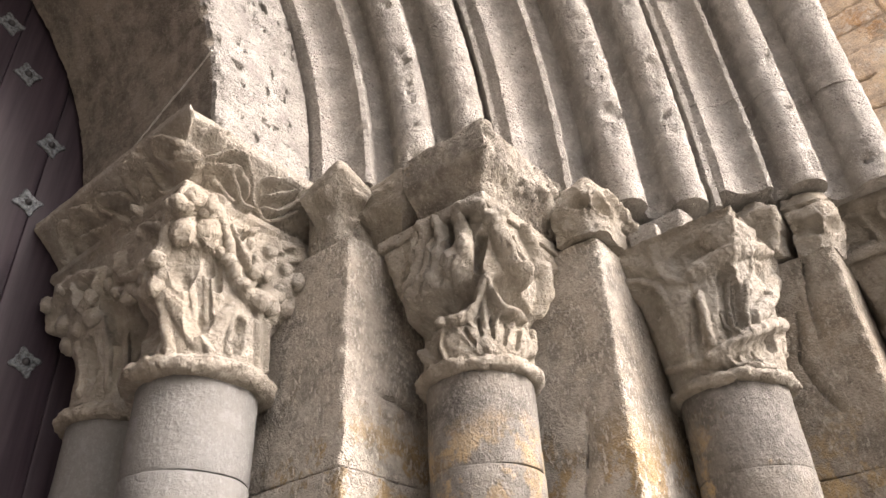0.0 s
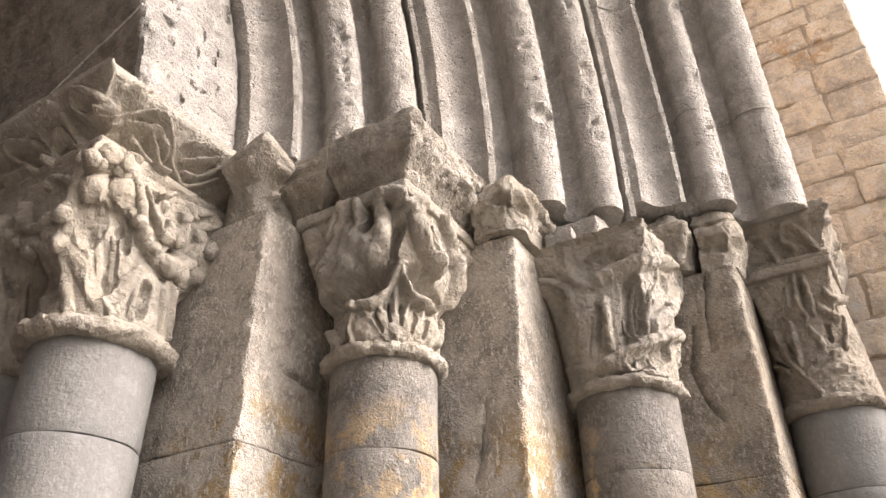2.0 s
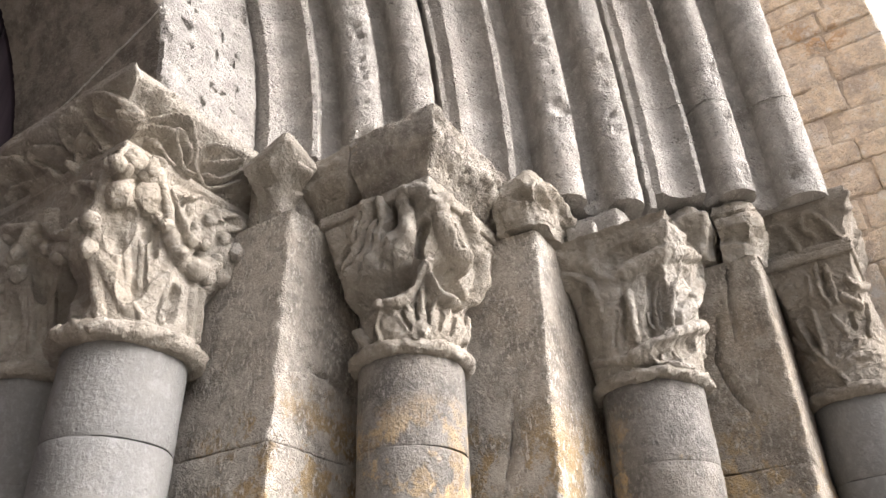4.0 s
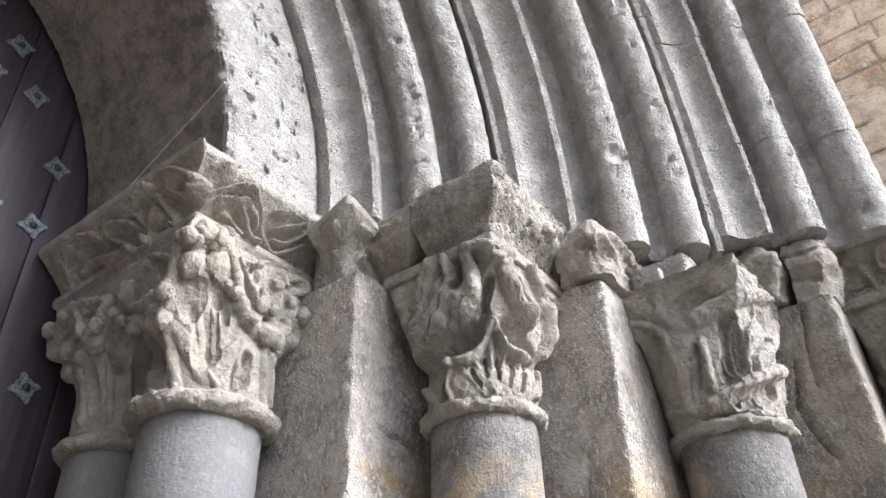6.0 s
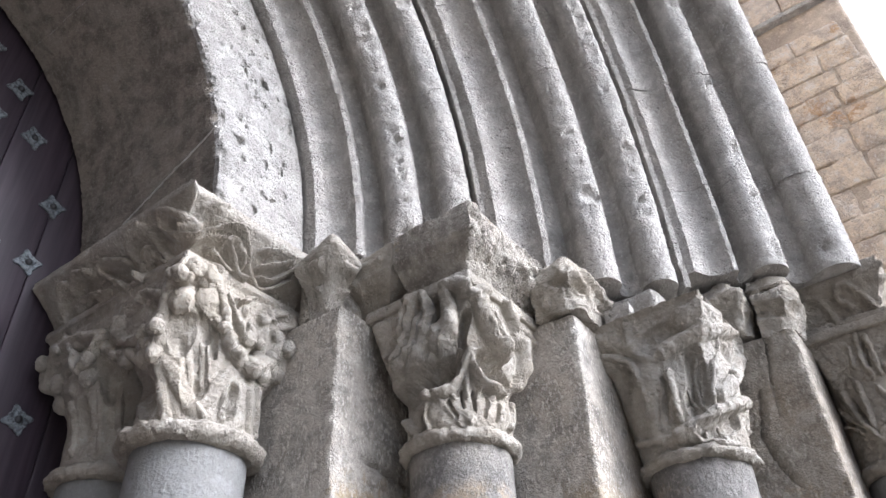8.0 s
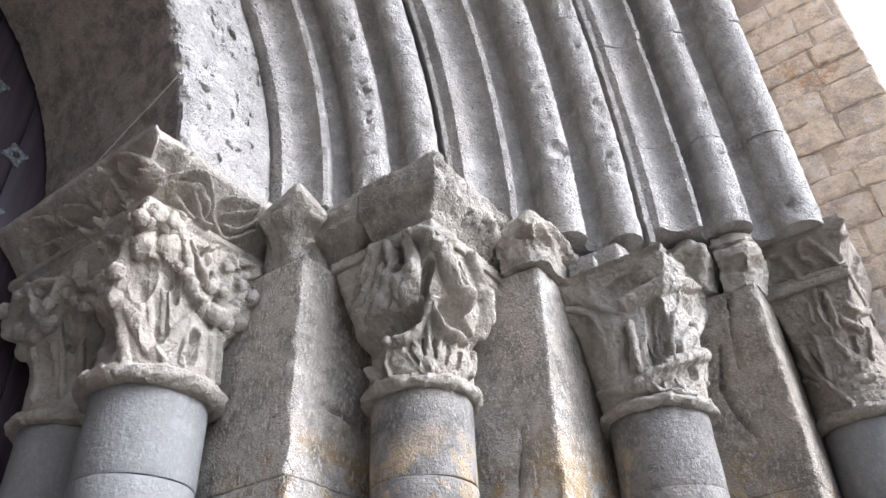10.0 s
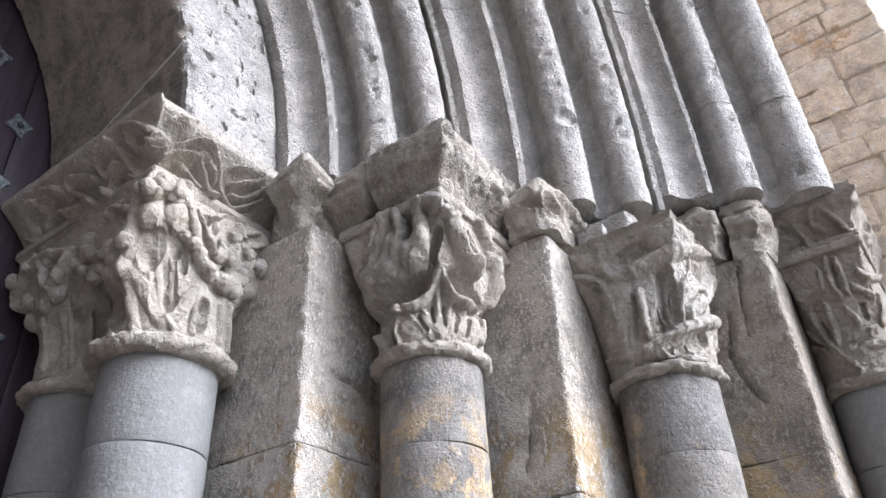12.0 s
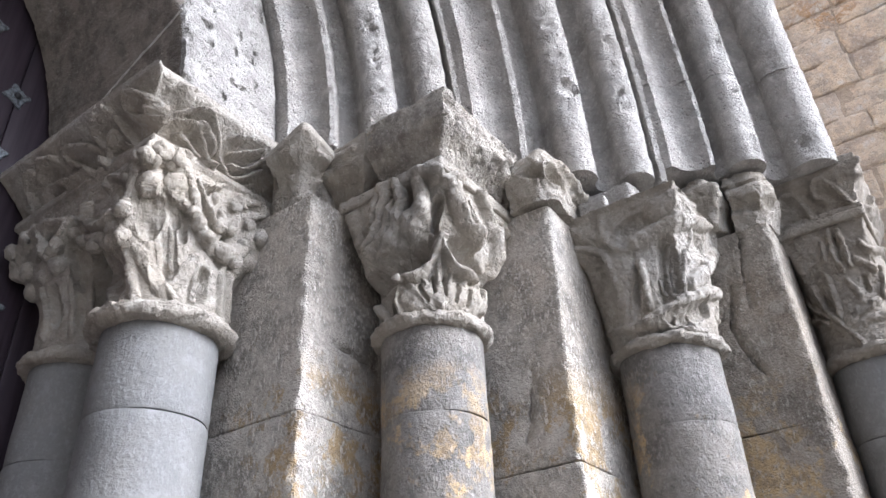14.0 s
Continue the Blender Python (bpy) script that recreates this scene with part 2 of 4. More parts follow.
# rear walls that close the portal
jamb_poly = [(J[0][0] + 0.03, 2.3), (J[0][0] + 0.03, J[0][1] + 0.03), (J[1][0] + 0.03, J[0][1] + 0.03), (J[1][0] + 0.03, J[1][1] + 0.03),
             (J[2][0] + 0.03, J[1][1] + 0.03), (J[2][0] + 0.03, J[2][1] + 0.03), (2.5, J[2][1] + 0.03), (2.5, 0.06), (4.5, 0.06), (4.5, 2.3)]
jamb_wall = part("wall_east", *prism(jamb_poly, 0, 2.68), M_mortar, None, sharp=20)
tagged(jamb_wall, "mortared core of the stepped stone portal jamb", "wall", kind="structure")
jamb_wall["at"] = (0, 0, 0)
west_poly = [(2 * XC - x, y) for x, y in jamb_poly][::-1]
tagged(part("wall_west", *prism(west_poly, 0, 2.9), M_mortar, None, sharp=20), "stepped limestone jamb on the far side of the portal", "wall", kind="structure")

# unseen, added: mirrors the buttress but far deeper, to keep low western sky off
tagged(part("buttress_west", *stone_block(2 * XC - 3.6, 2 * XC - XW, -3.0, 0.045, 0, 6.5, 0.0, 1.0, 0.02), M_mortar, None), "unseen deep wall added west of the portal to block low sky", "buttress", kind="structure")

# front wall over the portal, with the arch cut out of it
n = 40
R_OUT = S[3][0] - XC + 0.02
inner = [(XC + R_OUT * math.cos(math.pi * i / n), ZS + R_OUT * math.sin(math.pi * i / n)) for i in range(n + 1)]
outer = []
for x, z in inner:
    k = max(abs(x - XC) / 4.8, (z - ZS) / 5.6)
    outer.append((XC + (x - XC) / k, ZS + (z - ZS) / k))
rows = [[(x, 0.05, z) for x, z in inner], [(x, 0.05, z) for x, z in outer], [(x, 2.3, z) for x, z in outer], [(x, 2.3, z) for x, z in inner]]
fv, ff = loops([list(c) for c in zip(*rows)])
tagged(part("wall_north", fv, ff, M_wall, None, sharp=20), "weathered ochre stone front wall above the arch", "wall", kind="structure")


# ---- archivolts ----
def order_profile(a, b, rolls, back):
    """Plan section of a moulded order between two arrises: hollow band, fillet, roll, hollow, roll, fillet."""
    A, B = Vector(a), Vector(b)
    L = (B - A).length
    D = (B - A) / L
    N = Vector((D.y, -D.x))
    if N.y > 0:
        N = -N
    (ua, ra), (ub, rb) = rolls
    sd = [(0.0, 0.0), (0.03, -0.006), (0.08, -0.019), (0.13, -0.021), (0.18, -0.013), (0.205, 0.0), (0.219, 0.013), (0.246, 0.013), (0.260, 0.0), (0.272, -0.035)]
    sd.append((ua - ra / L * 1.25, -0.058))
    for k in range(13):
        g = radians(195 - 210 * k / 12)
        sd.append((ua + ra / L * math.cos(g), -0.008 + ra * math.sin(g)))
    m = 0.5 * (ua + ub)
    sd += [(m - 0.035, -0.044), (m, -0.05), (m + 0.035, -0.044)]
    for k in range(13):
        g = radians(195 - 200 * k / 12)
        sd.append((ub + rb / L * math.cos(g), -0.008 + rb * math.sin(g)))
    e = ub + rb / L
    if e < 0.93:
        sd += [(e + 0.012, -0.055), (e + 0.026, -0.05), (e + 0.034, 0.004), (e + 0.062, 0.006), (e + 0.070, -0.045)]
    pts = [A + D * (s * L) + N * d for s, d in sd]
    front = [(a[0] + 0.004, a[1] + back)] + [(a[0], a[1] + back * 0.5)] + [tuple(p) for p in pts]
    last = front[-1]
    return front + [(b[0] + 0.03, last[1] + 0.05), (b[0] + 0.03, a[1] + back)]


def refine(poly, step):
    out = []
    for p, q in zip(poly, poly[1:] + poly[:1]):
        d = math.dist(p, q)
        k = max(1, min(36, int(d / step)))
        out += [(p[0] + (q[0] - p[0]) * i / k, p[1] + (q[1] - p[1]) * i / k) for i in range(k)]
    return out


CHIPS = [(Vector((1.56, 0.575, 3.12)), 0.032, 0.022), (Vector((1.65, 0.452, 3.30)), 0.026, 0.018)]
random.seed(21)
for k in range(520):
    o = random.randrange(3)
    u = random.choice((0.0, 0.24, 0.48, 0.48, 0.78, 0.8))
    g, R = radians(random.uniform(-1, 45)), S[o][0] + (S[o + 1][0] - S[o][0]) * u - 0.03 - XC
    CHIPS.append((Vector((XC + R * math.cos(g), S[o][1] + (S[o + 1][1] - S[o][1]) * u - 0.03, ZS + R * math.sin(g))), random.uniform(0.006, 0.024), random.uniform(0.005, 0.014)))


for k in range(70):
    g, R = radians(random.uniform(0, 45)), E0[0] - XC
    CHIPS.append((Vector((XC + R * math.cos(g), E0[1], ZS + R * math.sin(g))), random.uniform(0.008, 0.026), random.uniform(0.003, 0.009)))
for k in range(60):
    g, R = radians(random.uniform(0, 42)), random.uniform(E0[0] + 0.01, 1.05) - XC
    CHIPS.append((Vector((XC + R * math.cos(g), E0[1], ZS + R * math.sin(g))), random.uniform(0.008, 0.02), random.uniform(0.008, 0.020)))


CELL = 0.08
CHIP_CELLS = collections.defaultdict(list)
for chip in CHIPS:
    cell = [math.floor(v / CELL) for v in chip[0]]
    for step in itertools.product((-1, 0, 1), repeat=3):
        CHIP_CELLS[tuple(a + b for a, b in zip(cell, step))].append(chip)


def chipped(p):
    """Broken hollows with ragged rims knocked out of the arch stones."""
    for c, r, d in CHIP_CELLS.get(tuple(math.floor(v / CELL) for v in p), ()):
        q = (p - c).length
        if q < 1.4 * r:
            q = min(r, max(0.0, q + 0.9 * r * noise.noise(p * (1.3 / r))))
            p = p + Vector((0.7, 0.7, 0.15)) * d * min(1.0, 1.8 * (1 - q / r))
    return p


def voussoirs(owner, poly, joints, material, drop=0.0, seed=0.0, amp=0.0035, name="voussoir", step=0.014):
    """Stones of one order, swept round the arch between the joint angles (degrees); the first may hang below the springing."""
    poly = refine(poly, step)
    for k, (a0, a1) in enumerate(zip(joints, joints[1:])):
        gap = random.uniform(0.01, 0.03)
        lo, hi = a0 + gap, a1 - gap
        fine = a0 < 60
        steps = max(2, int((hi - lo) / (0.32 if fine else 6)))
        shift = Vector((random.uniform(-1, 1), random.uniform(-1, 1))) * 0.0035
        rows = []
        if k == 0 and drop > 0:
            for q in range(3):
                rows.append([wob((x, y, ZS - drop + drop * q / 3), amp, 12, seed) for x, y in poly])
            lo = 0.0
        for i in range(steps + 1):
            g = radians(lo + (hi - lo) * i / steps)
            rim = 0.997 if i in (0, steps) else 1.0
            row = []
            for x, y in poly:
                R = (x + shift.x - XC)
                p = (XC + R * math.cos(g), y + shift.y + (0.0012 if rim < 1 else 0), ZS + R * math.sin(g))
                row.append(chipped(wob(p, amp, 12, seed) + 0.0034 * noise.noise_vector(Vector(p) * 85)) if fine else Vector(p))
            rows.append(row)
        part(name, *loops(rows), material, owner, sharp=50)


arch_at = (XC, 1.0, ZS)
inner_arch = thing("inner_arch", arch_at, "plain square-edged inner arch of pale pitted limestone", "arch", "arch orders", "structure")
voussoirs(inner_arch, [E0, (1.055, E0[1]), (1.055, DOOR_Y + 0.03), (E0[0], DOOR_Y + 0.03)], [0, 50, 66, 82, 98, 116, 134, 152, 166, 180], M_inner, 0, 1.3, 0.0025, "voussoir", 0.009)
# underside faces get the darker copy: shade put into their colour
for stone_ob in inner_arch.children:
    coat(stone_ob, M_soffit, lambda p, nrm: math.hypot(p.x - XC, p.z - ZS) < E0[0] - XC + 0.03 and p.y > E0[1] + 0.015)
orders = []
for k, (rolls, joints, drop) in enumerate((
        (((0.485, 0.052), (0.775, 0.050)), [0, 7.5, 20, 32, 43, 55, 67, 80, 92, 106, 120, 134, 150, 165, 180], 0.0),
        (((0.50, 0.054), (0.80, 0.052)), [0, 12.5, 22, 33, 44, 56, 68, 80, 93, 106, 120, 134, 150, 165, 180], 0.085),
        (((0.45, 0.056), (0.86, 0.072)), [0, 8, 19, 29, 40, 52, 64, 78, 92, 106, 120, 134, 150, 165, 180], 0.025))):
    o = thing("moulded_arch", arch_at, "weathered limestone arch order with twin roll mouldings and hollows", "arch", "arch orders", "structure")
    voussoirs(o, order_profile(S[k], S[k + 1], rolls, 0.16), joints, M_arch, drop, 2.0 + k, 0.0017, step=0.010)
    orders.append(o)

# ---- jamb pilasters ----
CRACKS = [
    [(1.960, 0.303, 2.667), (1.960, 0.320, 2.557), (1.960, 0.328, 2.454)],
    [(1.960, 0.363, 2.528), (1.960, 0.388, 2.405), (1.960, 0.365, 2.315), (1.960, 0.336, 2.257)],
    [(1.160, 1.120, 2.306), (1.225, 1.120, 2.298), (1.323, 1.120, 2.285)],
    [(1.490, 0.771, 2.258), (1.490, 0.775, 2.159), (1.490, 0.801, 2.070)],
]
random.seed(31)
EDGE_CHIPS = []
for jx, jy in J:
    for k in range(45):
        EDGE_CHIPS.append((Vector((jx, jy, random.uniform(1.8, 2.69))), random.uniform(0.006, 0.022), random.uniform(0.002, 0.007)))


def weathered(p):
    """Cracks cut into the pilasters and their arrises chipped."""
    for pts in CRACKS:
        for a, b in zip(pts, pts[1:]):
            a, b = Vector(a), Vector(b)
            k = min(1, max(0, (p - a).dot(b - a) / (b - a).length_squared))
            q = (p - a - k * (b - a)).length + 0.004 * noise.noise(p * 60)
            if q < 0.009:
                p = p + Vector((0.7, 0.7, 0)) * 0.03 * (1 - q / 0.009)
    for c, r, d in EDGE_CHIPS:
        if abs(p.z - c.z) < r:
            q = (p - c).length
            if q < r:
                p = p + Vector((0.7, 0.7, 0.1)) * d * (1 - (q / r) ** 2)
    return p

Z_TOP = 2.69
for k, (jx, jy) in enumerate(J):
    pil = thing("jamb_pilaster", (jx, jy, 0), "square-edged limestone pilaster with ochre patches between shafts" if k < 2 else "cracked brown-crusted limestone pilaster with ochre patches", "pilaster", "jamb pilasters", "structure")
    right = J[k + 1][0] if k < 2 else 2.56
    deep = 0.9 if k == 0 else 0.444
    cuts = [0, 0.55, 1.1, 1.62, 2.11, Z_TOP] if k != 1 else [0, 0.5, 1.05, 1.55, 2.0, Z_TOP]
    for i, (z0, z1) in enumerate(zip(cuts, cuts[1:])):
        dx = random.uniform(-0.003, 0.003)
        bv, bf = stone_block(jx + dx, right - 0.004, jy + dx, jy + deep, z0 + 0.001, z1 - 0.001, 0.0032, 0.008 if z1 > 1.8 else 0.2, 0.005, k + i)
        if z1 > 1.8:
            bv = [weathered(p) if p.x < jx + 0.03 or p.y < jy + 0.03 else p for p in bv]
        part("ashlar", bv, bf, M_jamb_brown if k == 2 else M_jamb, pil, sharp=60)

# ---- columns ----
def column(cx, cy, r, cuts, label, material):
    ob = thing("column", (cx, cy, 0), label, "column", "portal columns")
    for i, (z0, z1) in enumerate(zip(cuts, cuts[1:])):
        rows = []
        fine = z1 > 1.8
        nz = max(3, int((z1 - z0) / (0.03 if fine else 0.3)))
        zs = [z0 + 0.001, z0 + 0.006] + [z0 + 0.006 + (z1 - z0 - 0.012) * q / nz for q in range(1, nz)] + [z1 - 0.006, z1 - 0.001]
        for q, z in enumerate(zs):
            rr = r - (0.002 if q in (0, len(zs) - 1) else 0)
            rows.append([wob((cx + rr * math.cos(2 * math.pi * a / 56), cy + rr * math.sin(2 * math.pi * a / 56), z), 0.0025, 10, i + cx) for a in range(56)])
        part("drum", *loops(rows), material, ob, sharp=50)
    return ob


for i, (cx, cy, r) in enumerate(C):
    column(cx, cy, r, [0.25, 0.95, 1.6, 2.095, 2.30], "grey limestone portal shaft with ochre worn patches" if i in (1, 2) else "smooth blue-grey limestone portal shaft with pale scratches", M_shaft if i in (1, 2) else M_greyshaft)
    b = thing("column_base", (cx, cy, 0), "plain square limestone column base on the ground", "base", "column bases")
    part("plinth", *stone_block(cx - 0.18, cx + 0.18, cy - 0.18, cy + 0.18, 0, 0.25, 0.002, 0.2), M_jamb, b)
column(*CB, [0.25, 0.95, 1.6, 2.06, 2.30], "grey limestone shaft deep beside the door", M_greyshaft)
b = thing("column_base", (CB[0], CB[1], 0), "plain square limestone column base on the ground", "base", "column bases")
part("plinth", *stone_block(CB[0] - 0.16, CB[0] + 0.18, CB[1] - 0.15, CB[1] + 0.18, 0, 0.25, 0.002, 0.2), M_jamb, b)


# ---- carving ----
class Relief:
    """Strokes of a chisel on a surface with coordinates (u, v): ridges stand proud, gouges are cut."""

    def __init__(self, su, sv):
        self.su, self.sv, self.strokes, self.beads = su, sv, [], []

    def ridge(self, w, d, *pts):
        self.strokes.append((w, d, pts))

    def gouge(self, w, d, *pts):
        self.strokes.append((w, -d, pts))

    def bead(self, r, at):
        self.beads.append((r, at))

    def field(self, U, V):
        X, Y = U * self.su, V * self.sv
        wx = np.sin(61 * X + 83 * Y + 1.3) + 0.7 * np.sin(137 * Y - 90 * X)
        wy = np.sin(74 * X - 67 * Y + 2.1) + 0.7 * np.sin(151 * X + 60 * Y + 0.7)
        X, Y, worn = X + 0.0006 * wx, Y + 0.0006 * wy, 0.9 + 0.05 * (wx - wy)
        up, down = np.zeros_like(X), np.zeros_like(X)
        for w, d, pts in self.strokes:
            q = [(u * self.su, v * self.sv) for u, v in pts]
            for _ in range(3 if len(q) > 2 else 0):
                cut = [q[0]]
                for (ax, ay), (bx, by) in zip(q, q[1:]):
                    cut += [(0.75 * ax + 0.25 * bx, 0.75 * ay + 0.25 * by), (0.25 * ax + 0.75 * bx, 0.25 * ay + 0.75 * by)]
                q = cut + [q[-1]]
            if len(q) == 1:
                dist = np.hypot(X - q[0][0], Y - q[0][1])
            else:
                dist = np.full_like(X, 9.0)
                for (ax, ay), (bx, by) in zip(q, q[1:]):
                    k = np.clip(((X - ax) * (bx - ax) + (Y - ay) * (by - ay)) / max(1e-9, (bx - ax) ** 2 + (by - ay) ** 2), 0, 1)
                    dist = np.minimum(dist, np.hypot(X - ax - k * (bx - ax), Y - ay - k * (by - ay)))
            shape = abs(d) * np.clip(1 - (dist / w) ** 2, 0, 1) ** 0.65
            if d > 0:
                up = np.maximum(up, shape) + 0.15 * np.minimum(up, shape)
            else:
                down = np.maximum(down, shape)
        return worn * (1.3 * up - 1.6 * down)


def capital(cx, cy, r, tops, z0, z1, carve, label, seed=0.0, rough=0.004, ring_r=0.0, swell=None, power=1.9, ring=0.022, slab=0.0, material=None):
    """A carved capital: a bell from a round neck to a squared top under relief, with balls and fruit, and a neck ring."""
    material = material or M_carved
    ob = thing("capital", (cx, cy, z0 - 0.04), label, "capital", "carved capitals")
    x0, x1, y0, y1 = tops

    def radius(A, H):
        c, s = np.cos(np.radians(A)), np.sin(np.radians(A))
        hx, hy = np.where(c > 0, x1 - cx, cx - x0), np.where(s > 0, y1 - cy, cy - y0)
        sq, el = 1 / np.maximum(np.abs(c) / hx, np.abs(s) / hy), 1 / np.sqrt((c / hx) ** 2 + (s / hy) ** 2)
        top = el + (sq - el) * np.clip((H - 0.35) / 0.6, 0, 1)
        k = np.clip((H - swell[0]) / (swell[1] - swell[0]), 0, 1) if swell else H
        k = k * k * (3 - 2 * k) if swell else k ** power
        fade = np.clip((1.0 - H) / 0.03, 0, 1)
        return r + 0.004 + (top - r - 0.010) * k + carve.field(A % 360, H) * fade + 0.010 * (1 - fade)

    ang = np.concatenate([np.linspace(125, 330, 320, endpoint=False), np.linspace(330, 485, 30, endpoint=False)])
    A, H = np.meshgrid(ang, np.linspace(0, 1, 160))
    rho = radius(A, H)
    P = np.stack([cx + rho * np.cos(np.radians(A)), cy + rho * np.sin(np.radians(A)), z0 + (z1 - z0) * H], -1)
    lots = [loops([[wob(p, rough, 16, seed) + 0.5 * rough * noise.noise_vector(Vector(p) * 95) for p in row] for row in P])]
    part("bell", *join(*lots), material, ob, sharp=80)
    for br, (a, h) in carve.beads:
        rho = float(radius(np.array([float(a)]), np.array([h]))[0]) - br * 0.25
        cen = Vector((cx + rho * math.cos(radians(a)), cy + rho * math.sin(radians(a)), z0 + (z1 - z0) * h))
        ball = []
        sx, sy, sz = (random.uniform(0.85, 1.15) for _ in range(3))
        for j in range(15):
            v = -math.pi / 2 + math.pi * j / 14
            globe = [cen + br * 1.1 * Vector((sx * math.cos(v) * math.cos(u), sy * math.cos(v) * math.sin(u), 1.1 * sz * math.sin(v))) for u in np.linspace(0, 2 * math.pi, 22, endpoint=False)]
            ball.append([wob(p, br * 0.3, 45, seed) for p in globe])
        part("fruit", *loops(ball), material, ob, sharp=80)
    if slab:
        part("abacus", *stone_block(x0 - 0.006, x1 + 0.006, y0 - 0.006, y1 + 0.006, z1 - slab, z1 + 0.002, 0.003, 0.008, 0.007, seed), material, ob, "plain thin abacus slab", sharp=60)
    rr = []
    for j in range(13):
        g = -math.pi / 2 + math.pi * j / 12
        rad, z = r + 0.006 + ring_r + 1.15 * ring * math.cos(g), z0 - 0.010 + ring * math.sin(g)
        row = []
        for i in range(150):
            a = 2 * math.pi * i / 150
            p = wob((cx + rad * math.cos(a), cy + rad * math.sin(a), z), 0.0055, 26, seed)
            row.append(p + 0.006 * noise.noise_vector(p * 62) + 0.003 * noise.noise_vector(p * 140))
        rr.append(row)
    part("astragal", *loops(rr), material, ob, "worn rounded neck ring", sharp=60)
    return ob


def relief():
    return Relief(0.0036, 0.40)


Z_NECK = 2.325
c = relief()                                   # curled leaves, fruit and balls at the corner
c.ridge(0.037, 0.030, (209, 0.89), (218, 0.94), (229, 0.94))
c.ridge(0.022, 0.020, (200, 0.92), (197, 0.79), (197, 0.67), (193, 0.59))
c.ridge(0.019, 0.018, (235, 0.91), (245, 0.80), (251, 0.70))
c.gouge(0.040, 0.024, (213, 0.59), (210, 0.52))
c.gouge(0.031, 0.022, (227, 0.62), (230, 0.58))
c.gouge(0.046, 0.012, (220, 0.55), (224, 0.40), (229, 0.24))
c.gouge(0.019, 0.014, (236, 0.64), (242, 0.47))
c.ridge(0.012, 0.004, (215, 0.51), (223, 0.26))
c.ridge(0.011, 0.004, (227, 0.59), (234, 0.26))
c.ridge(0.025, 0.008, (190, 0.41), (206, 0.32), (222, 0.19), (229, 0.12))
c.ridge(0.025, 0.008, (259, 0.34), (245, 0.20), (231, 0.12))
c.ridge(0.022, 0.009, (189, 0.37), (199, 0.20), (207, 0.06))
c.ridge(0.019, 0.010, (260, 0.29), (259, 0.10))
c.ridge(0.025, 0.014, (193, 0.59), (188, 0.47), (169, 0.45))
c.ridge(0.014, 0.022, (140, 0.82), (137, 0.74), (148, 0.62), (174, 0.56), (180, 0.61))
c.gouge(0.019, 0.020, (159, 0.65))
c.ridge(0.012, 0.018, (164, 0.86), (168, 0.91), (189, 0.82))
c.gouge(0.022, 0.012, (181, 0.76))
c.ridge(0.020, 0.022, (137, 0.59), (162, 0.50))
c.gouge(0.046, 0.022, (137, 0.44), (181, 0.18))
c.gouge(0.025, 0.018, (137, 0.51))
c.ridge(0.023, 0.024, (247, 0.75), (252, 0.62), (259, 0.53), (273, 0.46), (293, 0.45), (313, 0.58))
c.ridge(0.011, 0.020, (247, 0.87), (263, 0.73), (275, 0.64), (294, 0.65))
c.ridge(0.009, 0.018, (251, 0.88), (266, 0.88), (279, 0.95))
c.ridge(0.020, 0.012, (275, 0.85))
c.ridge(0.011, 0.020, (294, 0.88), (301, 0.76), (299, 0.63))
c.ridge(0.011, 0.020, (302, 0.94), (312, 0.78), (319, 0.71))
c.ridge(0.014, 0.022, (309, 0.93), (319, 0.98), (322, 0.90), (315, 0.85))
c.gouge(0.012, 0.022, (317, 0.91))
c.ridge(0.011, 0.018, (324, 0.93), (332, 0.80))
c.ridge(0.028, 0.026, (321, 0.70), (330, 0.62), (329, 0.56))
c.gouge(0.017, 0.022, (263, 0.88))
c.gouge(0.015, 0.024, (285, 0.75))
c.gouge(0.017, 0.026, (293, 0.56), (305, 0.64))
c.gouge(0.014, 0.022, (306, 0.83))
c.gouge(0.014, 0.020, (262, 0.61))
c.gouge(0.014, 0.018, (325, 0.84))
c.gouge(0.028, 0.020, (267, 0.25), (267, 0.14))
c.ridge(0.012, 0.012, (286, 0.31), (296, 0.04))
c.ridge(0.012, 0.012, (306, 0.38), (323, 0.12))
c.gouge(0.014, 0.012, (333, 0.44), (322, 0.20))
c.ridge(0.012, 0.010, (243, 0.06), (234, 0.12))
c.bead(0.019, (211, 0.86))
c.bead(0.023, (218, 0.92))
c.bead(0.019, (226, 0.93))
c.bead(0.014, (215, 0.85))
c.bead(0.014, (223, 0.88))
c.bead(0.012, (202, 0.90))
c.bead(0.031, (209, 0.75))
c.bead(0.033, (225, 0.79))
c.bead(0.020, (194, 0.58))
c.bead(0.020, (176, 0.53))
c.bead(0.019, (189, 0.45))
c.bead(0.020, (153, 0.50))
c.bead(0.014, (138, 0.59))
c.bead(0.015, (240, 0.70))
c.bead(0.015, (248, 0.64))
c.bead(0.015, (254, 0.57))
c.bead(0.017, (265, 0.50))
c.bead(0.023, (283, 0.45))
c.bead(0.019, (305, 0.48))
c.bead(0.015, (279, 0.63))
c.bead(0.014, (294, 0.65))
c.bead(0.015, (315, 0.63))
c.bead(0.019, (320, 0.71))
c.bead(0.019, (331, 0.62))
c.bead(0.014, (331, 0.76))
c.bead(0.014, (298, 0.84))
c.bead(0.017, (315, 0.78))
capital(0.90, 1.425, 0.133, (0.715, 1.13, 1.305, 1.60), Z_NECK, 2.735, c, "pale limestone capital with curled leaves, balls and fruit", 0.7, 0.003, 0.006, (0.25, 0.66))

